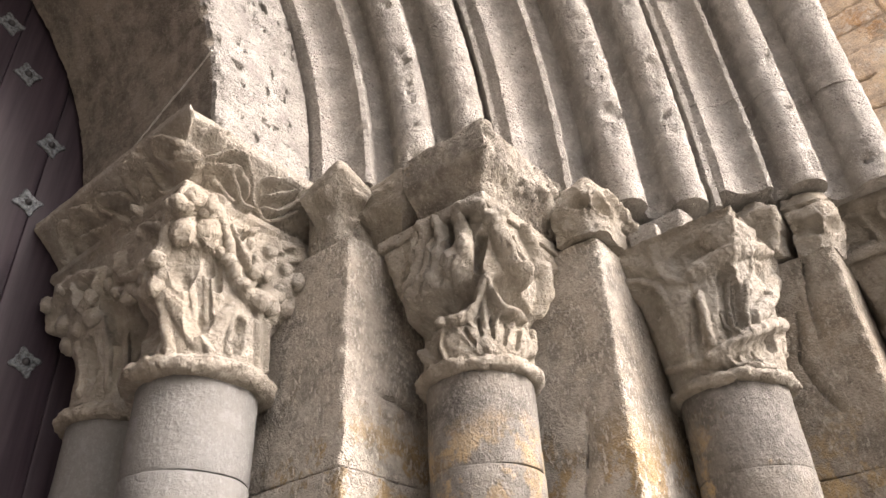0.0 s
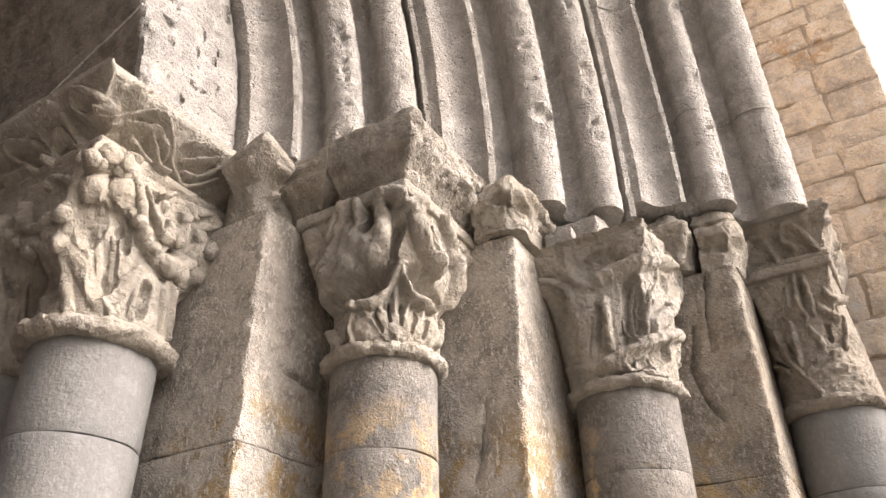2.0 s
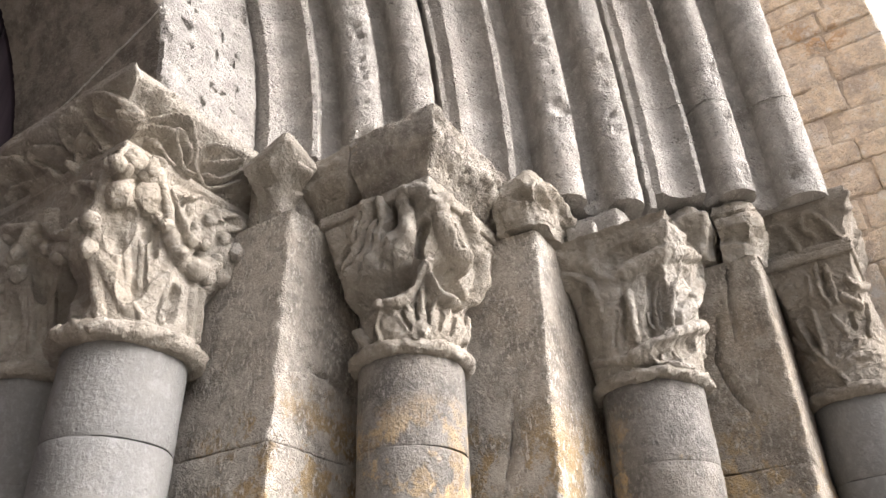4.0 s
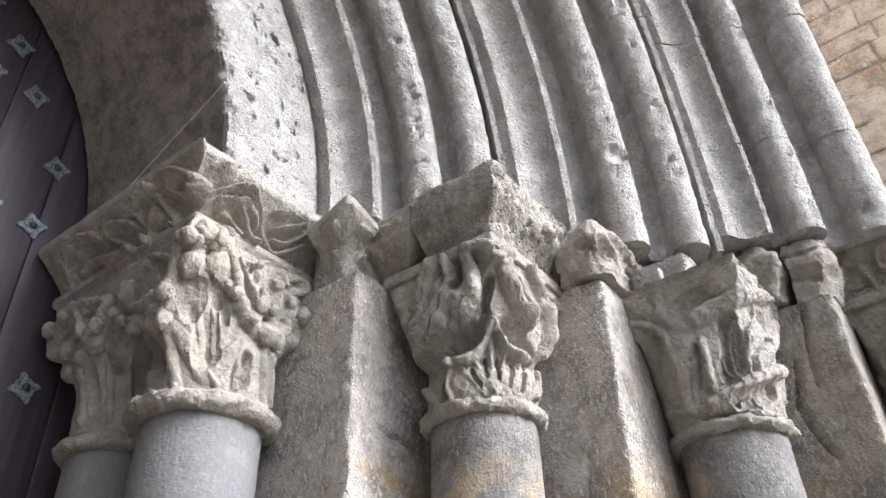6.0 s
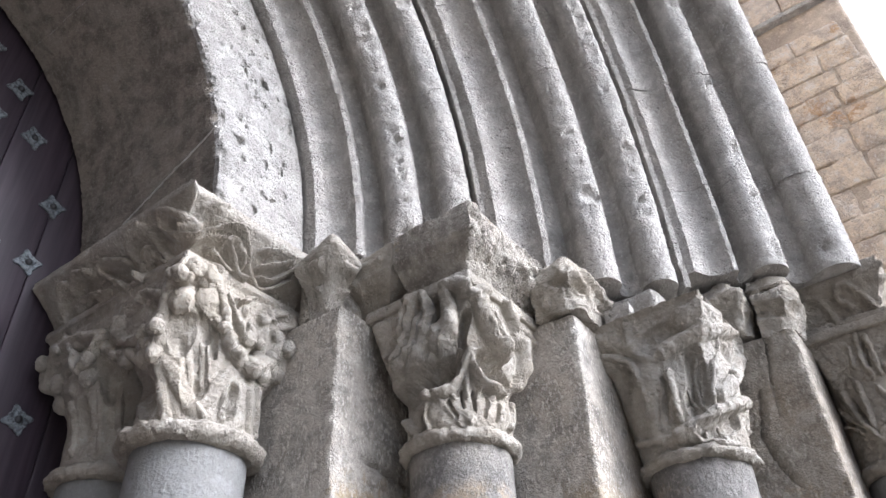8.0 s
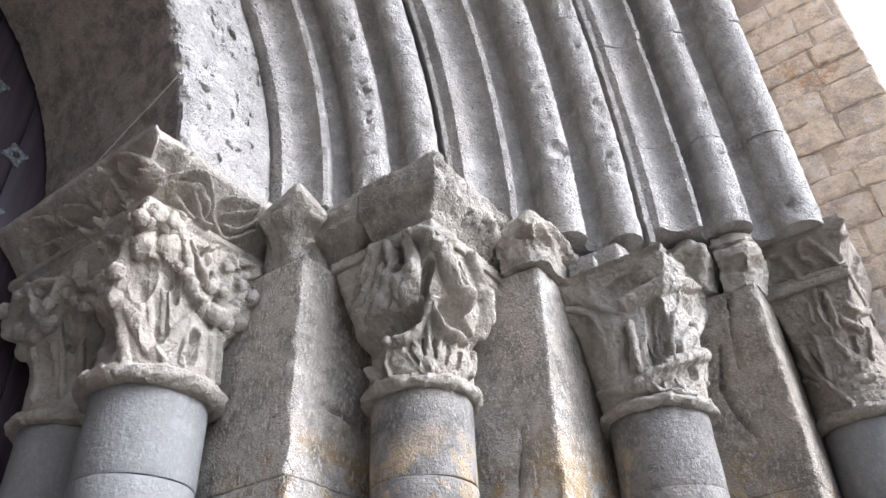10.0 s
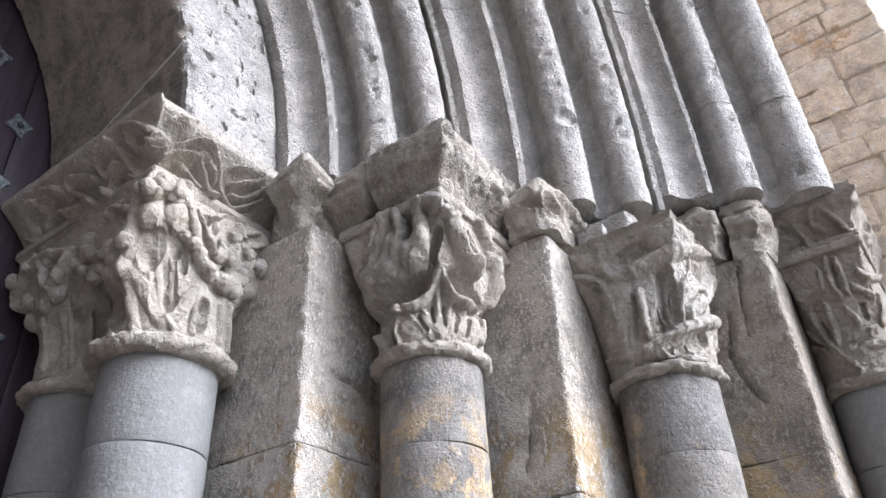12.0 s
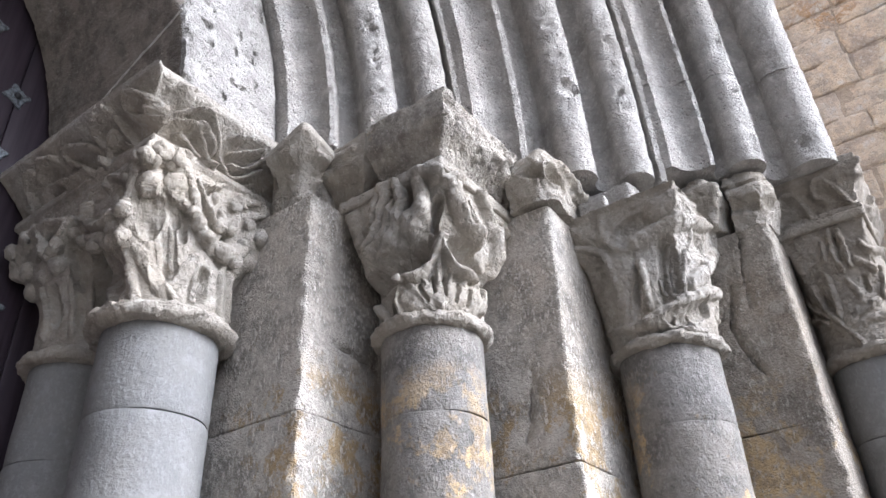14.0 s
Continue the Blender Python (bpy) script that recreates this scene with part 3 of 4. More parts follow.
c = relief()                                   # companion beside the door
c.ridge(0.019, 0.028, (137, 0.65), (142, 0.78), (160, 0.84), (184, 0.84), (211, 0.78))
c.ridge(0.015, 0.030, (210, 0.75), (204, 0.63), (195, 0.57))
c.ridge(0.012, 0.025, (167, 0.89), (186, 0.71), (188, 0.61))
c.gouge(0.022, 0.030, (176, 0.65))
c.gouge(0.022, 0.025, (197, 0.71))
c.gouge(0.034, 0.025, (217, 0.58), (222, 0.46))
c.gouge(0.028, 0.018, (191, 0.39), (199, 0.21))
c.ridge(0.015, 0.011, (176, 0.42), (187, 0.12))
c.ridge(0.015, 0.011, (211, 0.44), (220, 0.12))
c.ridge(0.014, 0.011, (228, 0.46), (237, 0.20))
c.bead(0.022, (157, 0.61))
c.bead(0.022, (200, 0.55))
c.bead(0.019, (180, 0.51))
c.bead(0.019, (144, 0.79))
c.bead(0.022, (151, 0.49))
c.bead(0.017, (215, 0.71))
c.bead(0.017, (184, 0.79))
c.bead(0.015, (162, 0.82))
c.bead(0.017, (205, 0.63))
c.bead(0.015, (223, 0.74))
capital(0.91, 1.755, 0.127, (0.72, 1.10, 1.58, 1.93), Z_NECK, 2.735, c, "shaded leaf and fruit capital beside the door", 1.9, 0.003, 0.0, (0.25, 0.66), ring=0.018)

c = relief()                                   # two birds over a collar of leaves
c.ridge(0.058, 0.026, (187, 0.70), (180, 0.52), (158, 0.47))
c.ridge(0.040, 0.037, (201, 0.58), (208, 0.63))
c.ridge(0.023, 0.033, (212, 0.62), (212, 0.74), (208, 0.86))
c.ridge(0.022, 0.040, (209, 0.92), (217, 0.91), (222, 0.87))
c.ridge(0.037, 0.024, (173, 0.96), (165, 0.78), (150, 0.53), (132, 0.31))
c.ridge(0.017, 0.026, (187, 0.95), (193, 0.82), (190, 0.65))
c.gouge(0.013, 0.026, (200, 0.88), (203, 0.75), (197, 0.70))
c.gouge(0.006, 0.008, (171, 0.89), (162, 0.65), (118, 0.50))
c.gouge(0.006, 0.008, (181, 0.86), (173, 0.62), (135, 0.43))
c.gouge(0.006, 0.007, (188, 0.79), (182, 0.55), (157, 0.41))
c.gouge(0.006, 0.006, (165, 0.87), (153, 0.60))
c.gouge(0.006, 0.006, (197, 0.59), (187, 0.48))
c.gouge(0.006, 0.006, (204, 0.58), (195, 0.47))
c.gouge(0.016, 0.033, (224, 0.71), (221, 0.58), (221, 0.50))
c.ridge(0.025, 0.037, (231, 0.84), (241, 0.91))
c.ridge(0.035, 0.037, (238, 0.79), (242, 0.69), (254, 0.58), (262, 0.54))
c.gouge(0.007, 0.018, (259, 0.82), (270, 0.74), (273, 0.67))
c.ridge(0.019, 0.026, (271, 0.93), (285, 0.83), (288, 0.66))
c.ridge(0.019, 0.031, (287, 0.70), (299, 0.53), (300, 0.28))
c.gouge(0.006, 0.008, (283, 0.87), (287, 0.70))
c.gouge(0.004, 0.007, (295, 0.64), (327, 0.49))
c.gouge(0.006, 0.006, (242, 0.75), (252, 0.59))
c.ridge(0.012, 0.029, (219, 0.47), (231, 0.47))
c.gouge(0.040, 0.033, (208, 0.38), (188, 0.36), (158, 0.31), (131, 0.27))
c.gouge(0.037, 0.033, (241, 0.43), (263, 0.36), (302, 0.29))
c.gouge(0.020, 0.020, (157, 0.67), (144, 0.56))
c.ridge(0.020, 0.018, (140, 0.86), (143, 0.73), (143, 0.62))
c.ridge(0.016, 0.015, (303, 0.84), (315, 0.82))
c.ridge(0.016, 0.031, (225, 0.44), (215, 0.29), (202, 0.23), (186, 0.23))
c.ridge(0.016, 0.031, (227, 0.44), (237, 0.31), (251, 0.27), (281, 0.30))
c.ridge(0.043, 0.015, (190, 0.11), (223, 0.09), (270, 0.13))
c.ridge(0.013, 0.013, (225, 0.40), (225, 0.20), (225, 0.03))
c.ridge(0.010, 0.011, (210, 0.22), (217, 0.13), (224, 0.02))
c.ridge(0.010, 0.011, (239, 0.27), (232, 0.13), (227, 0.02))
c.ridge(0.010, 0.011, (196, 0.19), (209, 0.09), (218, 0.00))
c.ridge(0.010, 0.011, (255, 0.24), (244, 0.12), (232, 0.02))
c.ridge(0.010, 0.010, (275, 0.25), (266, 0.11), (250, 0.01))
c.gouge(0.007, 0.015, (219, 0.24), (220, 0.13))
c.gouge(0.007, 0.015, (232, 0.25), (230, 0.11))
c.gouge(0.009, 0.011, (206, 0.17), (213, 0.07))
c.gouge(0.009, 0.011, (245, 0.20), (240, 0.08))
c.gouge(0.009, 0.011, (257, 0.17), (253, 0.06))
c.ridge(0.013, 0.020, (187, 0.22), (181, 0.13), (185, 0.01))
c.ridge(0.013, 0.018, (280, 0.27), (284, 0.17), (273, 0.05))
c.ridge(0.017, 0.015, (131, 0.23), (167, 0.01))
c.gouge(0.013, 0.015, (173, 0.11), (176, 0.00))
c.bead(0.012, (187, 0.22))
c.bead(0.012, (281, 0.29))
c.bead(0.013, (300, 0.25))
capital(1.33, 0.95, 0.125, (1.17, 1.52, 0.79, 1.12), Z_NECK, 2.71, c, "limestone capital carved with two birds above a leaf collar", 2.3, 0.0035, -0.004, (0.32, 0.60), ring=0.018, slab=0.032)

c = relief()                                   # battered drapery
c.ridge(0.037, 0.020, (213, 0.85), (224, 0.85), (251, 0.92))
c.ridge(0.023, 0.023, (191, 0.66), (208, 0.71), (217, 0.72), (237, 0.79), (287, 0.93))
c.ridge(0.029, 0.011, (140, 0.88), (152, 0.85), (161, 0.79))
c.gouge(0.026, 0.011, (180, 0.78), (201, 0.80))
c.ridge(0.013, 0.011, (165, 0.94), (161, 0.76), (175, 0.62), (198, 0.66))
c.gouge(0.032, 0.024, (216, 0.59), (215, 0.44), (208, 0.27))
c.ridge(0.009, 0.011, (220, 0.59), (215, 0.40), (215, 0.21))
c.ridge(0.009, 0.011, (207, 0.37), (212, 0.29), (212, 0.21))
c.ridge(0.010, 0.012, (234, 0.55), (227, 0.37), (226, 0.23))
c.gouge(0.013, 0.014, (224, 0.53), (220, 0.30))
c.ridge(0.014, 0.015, (192, 0.51), (191, 0.35), (191, 0.20))
c.ridge(0.046, 0.010, (172, 0.52), (168, 0.34), (164, 0.17))
c.gouge(0.012, 0.008, (186, 0.48), (180, 0.23))
c.gouge(0.007, 0.004, (164, 0.48), (155, 0.22))
c.gouge(0.007, 0.004, (177, 0.40), (171, 0.17))
c.ridge(0.022, 0.022, (186, 0.08), (204, 0.13), (222, 0.20), (247, 0.27), (289, 0.39))
c.ridge(0.026, 0.018, (235, 0.33), (259, 0.46), (319, 0.83))
c.gouge(0.014, 0.027, (262, 0.54))
c.gouge(0.026, 0.010, (256, 0.71), (272, 0.70))
c.ridge(0.012, 0.008, (245, 0.74), (238, 0.52))
c.ridge(0.013, 0.010, (308, 0.99), (319, 0.87))
c.ridge(0.026, 0.014, (136, 0.72))
c.gouge(0.023, 0.015, (151, 0.63), (149, 0.53))
c.ridge(0.012, 0.015, (137, 0.79), (157, 0.70), (164, 0.56), (164, 0.44))
c.gouge(0.026, 0.016, (210, 0.08), (232, 0.12), (252, 0.19))
c.ridge(0.009, 0.008, (215, 0.09), (215, 0.02))
c.ridge(0.009, 0.007, (232, 0.13), (233, 0.04))
c.ridge(0.012, 0.012, (132, 0.15), (173, 0.07), (194, 0.07), (217, 0.02), (246, 0.01))
c.gouge(0.012, 0.007, (173, 0.00), (176, 0.00))
c.gouge(0.013, 0.008, (190, 0.00), (212, 0.00))
c.ridge(0.013, 0.010, (289, 0.37), (287, 0.18))
capital(1.80, 0.535, 0.127, (1.62, 1.99, 0.37, 0.72), Z_NECK - 0.012, 2.70, c, "battered limestone capital with remains of a draped figure", 3.1, 0.005, 0.0, None, 0.75, ring=0.015)

c = relief()                                   # palm leaves
c.ridge(0.010, 0.013, (178, 0.00), (167, 0.15), (156, 0.28))
c.ridge(0.012, 0.013, (158, 0.23), (150, 0.39), (148, 0.53))
c.ridge(0.012, 0.013, (164, 0.26), (165, 0.43), (165, 0.56))
c.ridge(0.010, 0.011, (148, 0.31), (131, 0.42), (102, 0.57))
c.ridge(0.010, 0.010, (147, 0.24), (133, 0.33), (114, 0.35))
c.ridge(0.012, 0.011, (169, 0.18), (188, 0.27), (208, 0.32))
c.ridge(0.013, 0.011, (172, 0.13), (193, 0.20), (209, 0.21))
c.gouge(0.010, 0.010, (152, 0.47), (159, 0.32))
c.gouge(0.010, 0.008, (124, 0.45), (139, 0.32))
c.gouge(0.010, 0.008, (177, 0.23), (196, 0.30))
c.ridge(0.010, 0.011, (182, 0.90), (179, 0.71), (183, 0.56))
c.ridge(0.010, 0.011, (190, 0.87), (191, 0.73), (191, 0.59))
c.ridge(0.010, 0.010, (172, 0.82), (170, 0.69))
c.gouge(0.007, 0.008, (186, 0.83), (184, 0.65))
c.ridge(0.013, 0.013, (205, 0.75), (212, 0.66), (269, 0.82))
c.ridge(0.013, 0.013, (197, 0.63), (214, 0.55))
c.ridge(0.013, 0.013, (224, 0.56), (216, 0.36))
c.ridge(0.013, 0.010, (184, 0.47), (191, 0.37))
c.gouge(0.013, 0.011, (199, 0.49), (201, 0.41))
c.gouge(0.013, 0.010, (218, 0.62))
capital(2.27, 0.105, 0.127, (2.11, 2.45, 0.0, 0.24), Z_NECK, 2.72, c, "worn limestone capital with leaf scrolls next to the buttress", 4.4, 0.005, 0.0, None, 0.8, ring=0.017, slab=0.028, material=M_carved_brown)


# ---- imposts ----
COVE = [(0.80, 0.0), (0.76, 0.02), (0.74, 0.13), (0.76, 0.155), (1.0, 0.17), (0.97, 0.22), (0.90, 0.28), (0.80, 0.36), (0.68, 0.44), (0.54, 0.53), (0.40, 0.60), (0.25, 0.68), (0.12, 0.75), (0.03, 0.80), (0.0, 0.84), (0.0, 0.90), (0.0, 0.96), (0.06, 0.99), (0.12, 1.0)]
HOOD = [(0.95, 0.0), (0.92, 0.12), (0.84, 0.26), (0.70, 0.40), (0.50, 0.52), (0.28, 0.63), (0.10, 0.72), (0.0, 0.79), (0.0, 0.88), (0.03, 0.95), (0.08, 0.99), (0.14, 1.0)]
CHAMFER = [(1.0, 0.0), (0.93, 0.05), (0.80, 0.14), (0.62, 0.24), (0.42, 0.33), (0.22, 0.41), (0.08, 0.47), (0.0, 0.52), (0.0, 0.64), (0.0, 0.76), (0.0, 0.88), (0.02, 0.95), (0.06, 0.99), (0.14, 1.0)]


def impost_mesh(x0, x1, y0, y1, z0, z1, inset, amp, seed, front=None, side=None, fine=0.006, soft=0.0, dome=0.0, section=COVE, hip=0.0):
    """A hollow-chamfered block; relief on its front (towards -y, u = x) and on its flank (towards -x, u = y)."""
    prof = []
    for (d0, h0), (d1, h1) in zip(section, section[1:]):
        prof += [(d0 + (d1 - d0) * k / 3, h0 + (h1 - h0) * k / 3) for k in range(3)]
    prof.append(section[-1])
    nx, ny = max(6, int((x1 - x0) / fine)), max(6, int((y1 - y0) / fine))
    rows = []
    for d, h in prof:
        ins = d * inset
        xs, ys = np.linspace(x0 + ins, x1, nx), np.linspace(y1, y0 + ins, ny)
        fr = front.field(xs, np.full(nx, h)) if front else np.zeros(nx)
        sd = side.field(ys, np.full(ny, h)) if side else np.zeros(ny)
        z = z0 + (z1 - z0) * h
        ring = [Vector((x0 + ins - f, y, z)) for y, f in zip(ys, sd)][:-1]
        ring += [Vector((x, y0 + ins - f, z)) for x, f in zip(xs, fr)]
        ring += [Vector((x1, y1, z))]
        if soft:
            lift = dome * max(0.0, h - 0.6) / 0.4
            mid = Vector((x0 + ins + soft, y0 + ins + soft))
            for p in ring[:-1]:
                d = Vector((p.x, p.y)) - mid
                if d.x < 0 and d.y < 0:
                    k = soft / max(d.length, 1e-6)
                    k = min(k, 1.0)
                    p.x, p.y = mid.x + d.x * k, mid.y + d.y * k
                p.x, p.y = p.x + (x1 - p.x) * lift, p.y + (y1 - p.y) * lift
        for p in ring[:-1] if hip else ():
            p.z -= hip * h * h * min(0.14, math.dist((p.x, p.y), (x0 + ins, y0 + ins)))
        rows.append([wob(p, amp, 15, seed) + 0.3 * amp * noise.noise_vector(p * 110) for p in ring])
    return loops(rows)


vine = Relief(1.0, 0.165)
for pts in (((0.718, 0.39), (0.767, 0.64), (0.816, 0.73), (0.869, 0.52), (0.908, 0.26), (0.958, 0.17), (1.021, 0.47)),
            ((0.718, 0.30), (0.761, 0.50), (0.806, 0.52), (0.856, 0.30), (0.885, 0.20)),
            ((0.803, 0.55), (0.847, 0.54), (0.876, 0.35)), ((0.770, 0.32), (0.798, 0.31), (0.837, 0.20), (0.888, 0.14)),
            ((0.904, 0.62), (0.946, 0.72), (0.984, 0.70)), ((0.922, 0.46), (0.993, 0.66)), ((0.935, 0.33), (0.970, 0.35), (1.010, 0.59))):
    vine.ridge(0.008, 0.026, *pts)
vine.ridge(0.016, 0.016, (0.637, 0.86), (0.656, 0.68))
vine.ridge(0.014, 0.013, (0.681, 0.50), (0.718, 0.48))
vine.ridge(0.020, 0.012, (0.720, 0.78), (0.744, 0.72))
vine.ridge(0.009, 0.010, (0.697, 0.72), (0.752, 0.91))
vine.ridge(0.014, 0.010, (0.790, 0.22), (0.815, 0.12))
vine.ridge(0.016, 0.010, (0.950, 0.58), (0.975, 0.60))
scroll = Relief(1.0, 0.165)
for pts in (((1.277, 0.51), (1.344, 0.73), (1.379, 0.60), (1.350, 0.40), (1.305, 0.41)), ((1.247, 0.16), (1.277, 0.34), (1.312, 0.47)),
            ((1.439, 0.70), (1.489, 0.65), (1.520, 0.54), (1.500, 0.38)), ((1.537, 0.45), (1.618, 0.61), (1.650, 0.49), (1.598, 0.29)),
            ((1.441, 0.44), (1.497, 0.32), (1.492, 0.06)), ((1.677, 0.28), (1.753, 0.35), (1.787, 0.25)), ((1.794, 0.62), (1.858, 0.48), (1.848, 0.19)),
            ((1.40, 0.20), (1.42, 0.55)), ((1.56, 0.12), (1.60, 0.20), (1.66, 0.14)), ((1.69, 0.60), (1.74, 0.66), (1.78, 0.50))):
    scroll.ridge(0.012, 0.028, *pts)

imp = thing("impost", (0.635, 1.236, 2.735), "limestone impost block carved with interlaced vine scrolls", "impost", "impost blocks")
part("block", *impost_mesh(0.635, 1.165, 1.236, 1.94, 2.735, 2.9, 0.105, 0.0025, 0.4, vine, scroll, 0.0035), M_carved, imp, sharp=70)
part("fillet", *stone_block(0.711, 1.10, 1.312, 1.94, 2.737, 2.763, 0.002, 0.01, 0.006, 0.6), M_carved, imp, "plain thin lower fillet", sharp=60)

crust = Relief(1.0, 0.19)
random.seed(5)
for k in range(26):
    crust.ridge(random.uniform(0.01, 0.03), random.uniform(0.004, 0.014), (random.uniform(1.14, 1.62), random.uniform(0.1, 0.95)))
    for _ in range(2):
        crust.gouge(random.uniform(0.004, 0.008), random.uniform(0.006, 0.014), (random.uniform(1.14, 1.62), random.uniform(0.2, 0.95)))
    crust.gouge(random.uniform(0.006, 0.014), random.uniform(0.006, 0.014), (random.uniform(1.14, 1.62), random.uniform(0.1, 0.95)))
imp = thing("impost", (1.135, 0.75, 2.71), "plain chamfered limestone impost, cracked, with rough lichen crust", "impost", "impost blocks")
part("block", *impost_mesh(1.135, 1.655, 0.75, 1.004, 2.71, 2.9, 0.075, 0.005, 2.0, crust, None, section=CHAMFER), M_crust, imp, sharp=70)
leaf_side = Relief(1.0, 0.19)
leaf_side.ridge(0.02, 0.012, (1.06, 0.75), (1.12, 0.72))
leaf_side.ridge(0.025, 0.012, (1.15, 0.45), (1.20, 0.5))
part("block", *impost_mesh(1.138, 1.655, 1.010, 1.235, 2.71, 2.893, 0.08, 0.006, 2.6, None, leaf_side, section=CHAMFER), M_carved, imp, sharp=70)

fol = Relief(1.0, 0.18)
for pts in (((0.02, 0.2), (0.05, 0.6), (0.09, 0.75), (0.11, 0.5), (0.08, 0.35)), ((0.13, 0.15), (0.15, 0.55), (0.19, 0.7), (0.21, 0.45)), ((0.22, 0.2), (0.235, 0.6))):
    fol.ridge(0.011, 0.013, *pts)
ffol = Relief(1.0, 0.18)
for k in range(14):
    ffol.ridge(random.uniform(0.01, 0.022), random.uniform(0.005, 0.016), (random.uniform(2.1, 2.4), random.uniform(0.1, 0.9)))
imp = thing("impost", (2.10, -0.036, 2.72), "weathered limestone impost carved with faint foliage", "impost", "impost blocks")
part("block", *impost_mesh(2.10, 2.55, -0.036, 0.245, 2.72, 2.9, 0.045, 0.006, 4.0, ffol, fol), M_carved_brown, imp, sharp=70)
part("fillet", *stone_block(2.131, 2.53, -0.005, 0.24, 2.722, 2.75, 0.003, 0.01, 0.006, 4.6), M_carved_brown, imp, "plain thin lower fillet", sharp=60)


hood = Relief(1.0, 0.19)
hood.ridge(0.016, 0.016, (0.995, 0.70), (1.04, 0.55), (1.10, 0.62))
hood.ridge(0.010, 0.014, (0.99, 0.45), (1.03, 0.32), (1.08, 0.30), (1.13, 0.40))
hood_side = Relief(1.0, 0.19)
hood_side.ridge(0.018, 0.018, (1.09, 0.72), (1.13, 0.55), (1.19, 0.60))
hood_side.ridge(0.010, 0.014, (1.09, 0.42), (1.14, 0.30), (1.20, 0.34))
ob = thing("carved_boss", (1.06, 1.13, 2.69), "small pointed leaf boss in the corner between imposts", "boss", "carved bosses")
part("boss", *impost_mesh(0.996, 1.115, 1.095, 1.245, 2.692, 2.905, 0.08, 0.004, 7.0, hood, hood_side, 0.004, 0.028, 0.05, HOOD, 0.42), M_carved, ob, sharp=75)
part("backing", *stone_block(1.072, 1.20, 1.165, 1.30, 2.692, 2.875, 0.007, 0.012, 0.02, 7.5), M_crust, ob, "brown stained stone behind the boss", sharp=75)
knob = Relief(1.0, 0.19)
knob.gouge(0.022, 0.022, (1.47, 0.45), (1.53, 0.35))
knob.ridge(0.020, 0.016, (1.50, 0.75), (1.58, 0.62), (1.64, 0.45))
knob.gouge(0.012, 0.016, (1.60, 0.30), (1.64, 0.22))
knob_side = Relief(1.0, 0.19)
knob_side.gouge(0.020, 0.018, (0.66, 0.42), (0.70, 0.50))
ob = thing("carved_boss", (1.505, 0.683, 2.69), "worn rounded leaf boss with ochre stain", "boss", "carved bosses")
part("boss", *impost_mesh(1.445, 1.662, 0.628, 0.775, 2.692, 2.885, 0.022, 0.011, 8.0, knob, knob_side, 0.005, 0.05, 0.15, CHAMFER, 0.35), M_carved, ob, sharp=80)
part("backing", *stone_block(1.515, 1.70, 0.675, 0.80, 2.692, 2.85, 0.010, 0.012, 0.03, 8.5), M_crust, ob, "broken stone behind the boss", sharp=75)
ob = thing("carved_boss", (1.85, 0.31, 2.70), "broken pointed remnant of a carved boss", "boss", "carved bosses")
part("boss", *impost_mesh(1.86, 2.06, 0.315, 0.56, 2.70, 2.885, 0.03, 0.012, 9.0, None, None, 0.007, 0.02, 0.2, CHAMFER, 0.25), M_carved, ob, sharp=80)
band = Relief(1.0, 0.19)
band.gouge(0.007, 0.014, (1.90, 0.74), (2.06, 0.74))
band.gouge(0.022, 0.014, (1.93, 0.32), (1.99, 0.36))
band_side = Relief(1.0, 0.19)
band_side.gouge(0.007, 0.014, (0.15, 0.74), (0.32, 0.74))
band_side.gouge(0.024, 0.016, (0.24, 0.34), (0.30, 0.40))
ob = thing("carved_boss", (1.985, 0.25, 2.68), "weathered scrolled boss with two raised bands", "boss", "carved bosses")
part("boss", *impost_mesh(1.925, 2.06, 0.19, 0.31, 2.685, 2.868, 0.03, 0.008, 10.0, band, band_side, 0.005, 0.05, 0.15, CHAMFER), M_carved, ob, sharp=80)
ob = thing("impost_remnant", (1.70, 0.5, 2.70), "broken grey remains of a lost impost block", "impost", "impost blocks")
part("block", *stone_block(1.665, 1.79, 0.50, 0.75, 2.695, 2.80, 0.010, 0.02, 0.02, 3.0), M_arch, ob, sharp=70)
part("block", *stone_block(1.80, 2.10, 0.45, 0.75, 2.695, 2.81, 0.010, 0.02, 0.02, 4.0), M_arch, ob, sharp=70)
part("wedge_stone", *stone_block(1.62, 1.66, 0.56, 0.64, 2.70, 2.745, 0.004, 0.02, 0.006, 5.0), M_arch, ob, sharp=70)

# ---- door ----
door = thing("door_1", (0.4, DOOR_Y, 0), "dark red-brown plank door studded with iron plates", "door", kind="structure")
for k in range(16):
    x1 = 1.16 - 0.183 * k
    part("plank", *stone_block(x1 - 0.1815, x1, DOOR_Y + 0.05, DOOR_Y + 0.10, 0.02, 4.3, 0.0008, 0.4, 0.004), M_door, door)


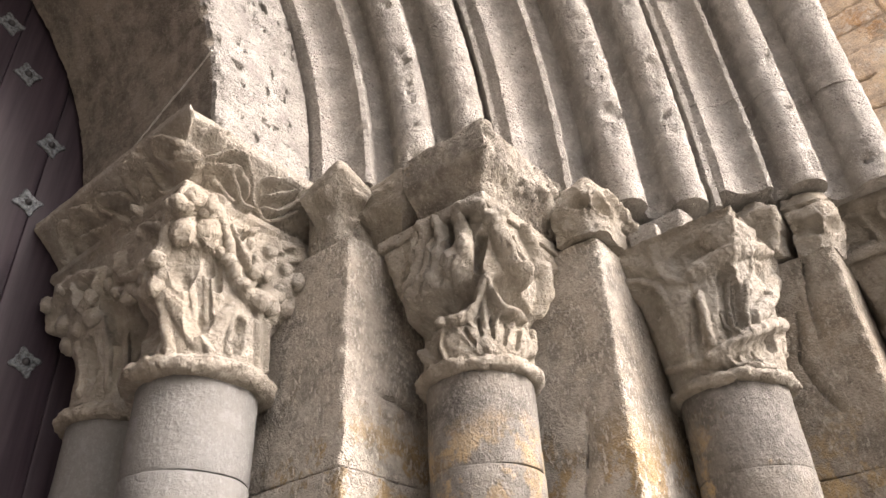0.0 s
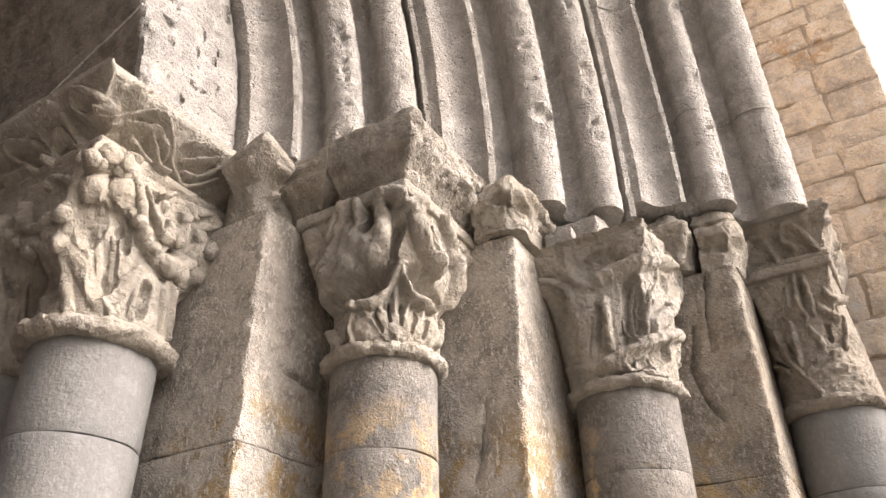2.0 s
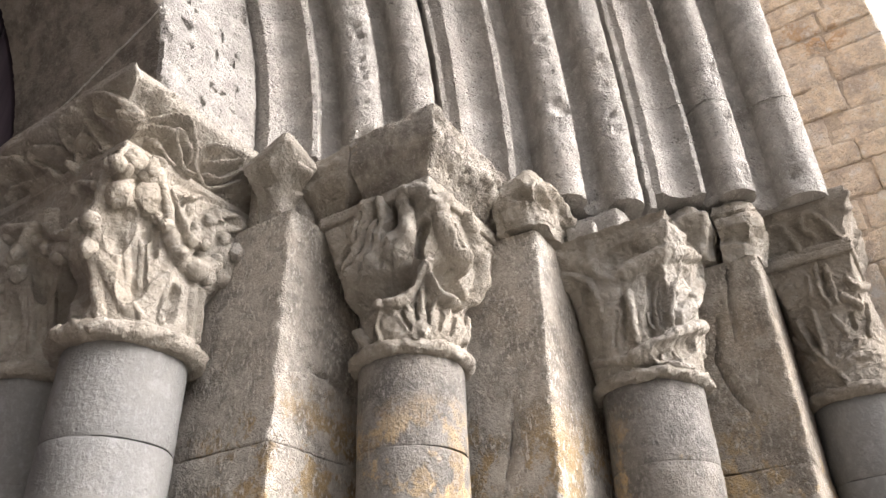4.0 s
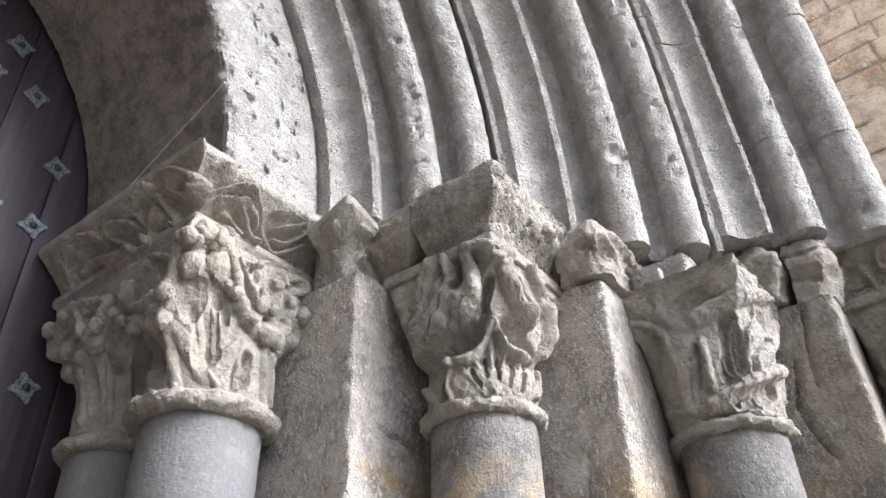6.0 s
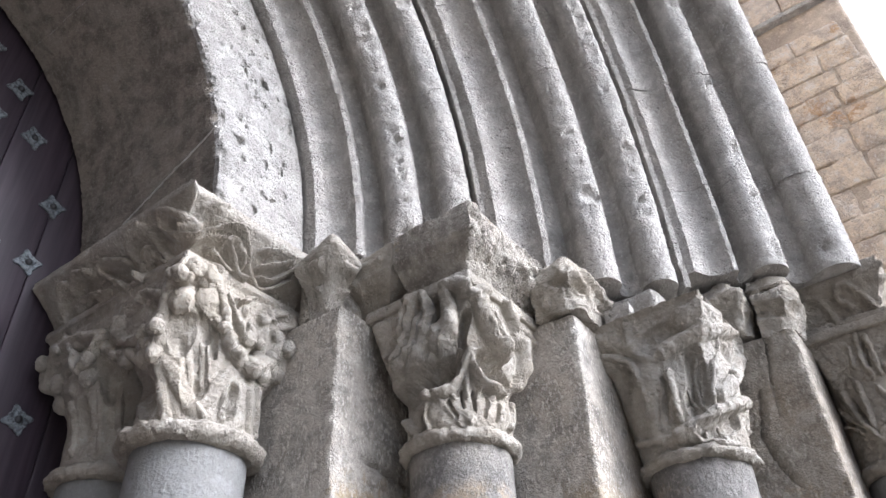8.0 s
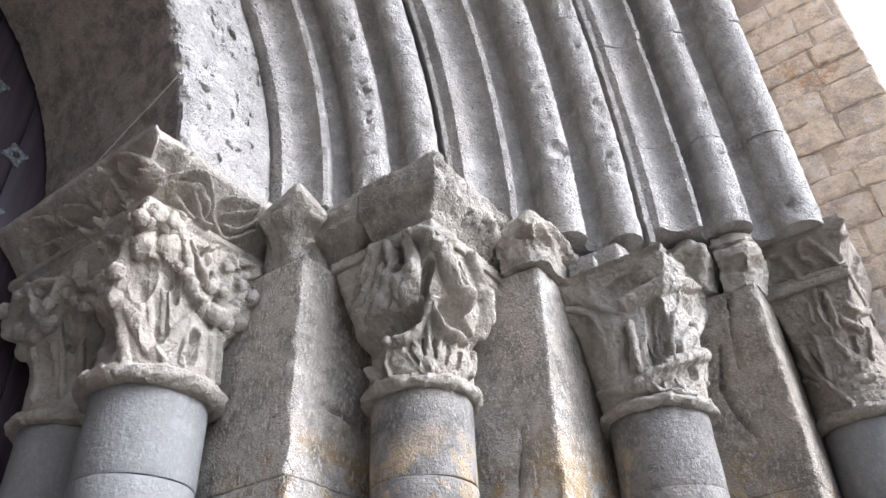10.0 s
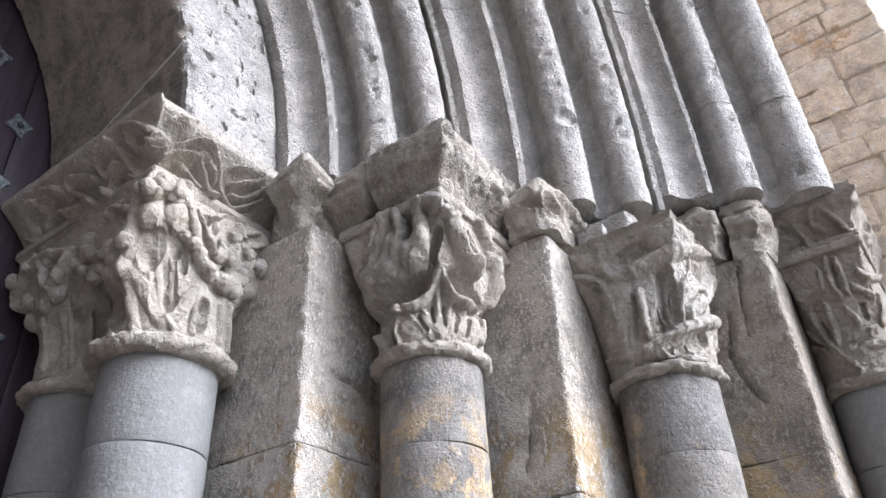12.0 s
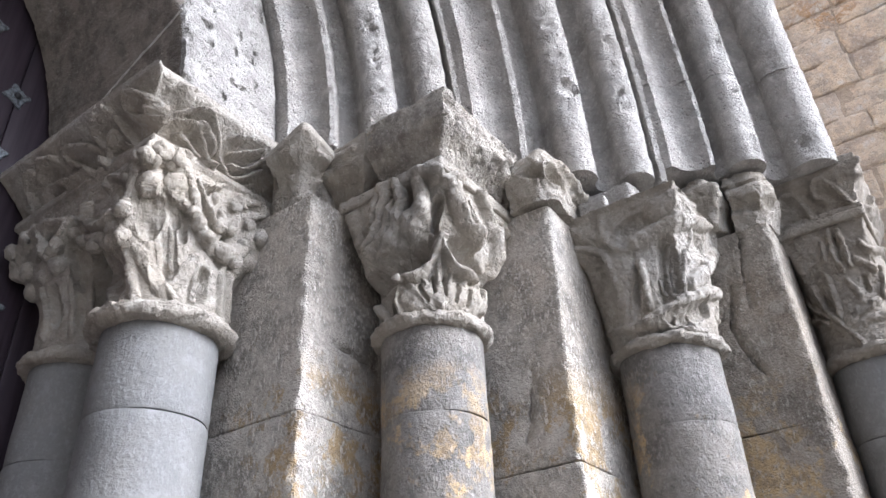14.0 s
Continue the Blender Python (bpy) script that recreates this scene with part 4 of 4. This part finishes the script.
def nail_plate(x, z, turn):
    """A notched iron square with a domed stud."""
    y = DOOR_Y + 0.05
    out = []
    for i in range(48):
        a = 2 * math.pi * i / 48
        rad = 0.033 * (1 + 0.22 * math.cos(4 * a) + 0.10 * math.cos(8 * a))
        out.append((rad * math.cos(a + turn), rad * math.sin(a + turn)))
    rows = [[(x + k * u, y - d, z + k * v) for u, v in out] for k, d in ((1.0, -0.002), (1.0, 0.004), (0.9, 0.006), (0.55, 0.0045), (0.42, 0.007))]
    pl = part("nail_plate", *loops(rows), M_iron, door, "pale worn iron plate", sharp=30)
    dome = [[(x + 0.011 * math.cos(g) * math.cos(2 * math.pi * i / 16), y - 0.007 - 0.010 * math.sin(g), z + 0.011 * math.cos(g) * math.sin(2 * math.pi * i / 16)) for i in range(16)] for g in (0, 0.4, 0.8, 1.2, 1.5)]
    part("stud", *loops(dome), M_stud, pl)


for x, z in ((0.27, 3.636), (0.394, 3.532), (0.352, 3.393), (0.486, 3.383), (0.61, 3.177), (0.468, 2.967), (0.599, 2.956), (0.599, 2.51), (0.713, 2.5)):
    nail_plate(x, z, 0.35)

# pale mortar line along the bed joint of the inner arch's underside
seg = []
for k in range(25):
    q = k / 24
    g, y = radians(15.3 - 6.6 * q - 0.1 * math.sin(q * 9)), 1.285 + 0.42 * q
    R = E0[0] - XC - 0.004
    cen = Vector((XC + R * math.cos(g), y, ZS + R * math.sin(g)))
    seg.append([wob(cen + Vector((0.003 * math.cos(a), 0, 0.003 * math.sin(a))), 0.0015, 40) for a in (0, 1.26, 2.51, 3.77, 5.03)])
part("mortar_joint", *loops(seg), M_pale, inner_arch, "pale lime mortar line")

# ---- buttress ----
butt = thing("buttress", (XW, -0.3, 0), "ochre sandstone buttress wall of coursed blocks", "buttress", kind="structure")
part("core", *stone_block(XW + 0.009, 3.6, -0.345, 0.045, 0, 6.5, 0.004, 0.25, 0.02), M_wallcore, butt)
random.seed(11)
CUTS = [0.0, 0.4, 0.8, 1.2, 1.55, 1.9, 2.2, 2.45]
while CUTS[-1] < 4.27:
    CUTS.append(min(4.38, CUTS[-1] + random.uniform(0.095, 0.165)))
for i, (z0, z1) in enumerate(zip(CUTS, CUTS[1:])):
    end = -0.345 if z1 < 4.0 else -0.345 + 0.14 * (z1 - 4.0)
    ys = [0.044]
    while ys[-1] - end > 0.3:
        ys.append(ys[-1] - random.uniform(0.09, 0.24))
    ys.append(end)
    for y1, y0 in zip(ys, ys[1:]):
        gap, low = random.uniform(0.0012, 0.0035), random.uniform(0.001, 0.004)
        part("ashlar", *stone_block(XW + random.uniform(-0.009, 0.006), XW + 0.10, y0 + gap, y1 - gap, z0 + low, z1 - low, 0.009, 0.018 if z0 > 2.4 else 0.3, random.uniform(0.006, 0.014), i + y1), M_wall, butt, sharp=60)
part("ledge", *stone_block(XW - 0.03, XW + 0.10, -0.30, 0.044, 4.515, 4.545, 0.003, 0.05, 0.008, 3.0), M_arch, butt, "thin grey stone ledge", sharp=60)
for i, (z0, z1) in enumerate(((4.55, 4.75), (4.75, 4.97), (4.97, 5.2), (5.2, 5.5), (5.5, 6.0))):
    for y0, y1 in ((-0.30, -0.12), (-0.12, 0.044)):
        part("ashlar", *stone_block(XW - 0.02, XW + 0.10, y0 + 0.003, y1 - 0.003, z0 + 0.003, z1 - 0.003, 0.006, 0.05, 0.012, i + y1), M_wall, butt, sharp=60)
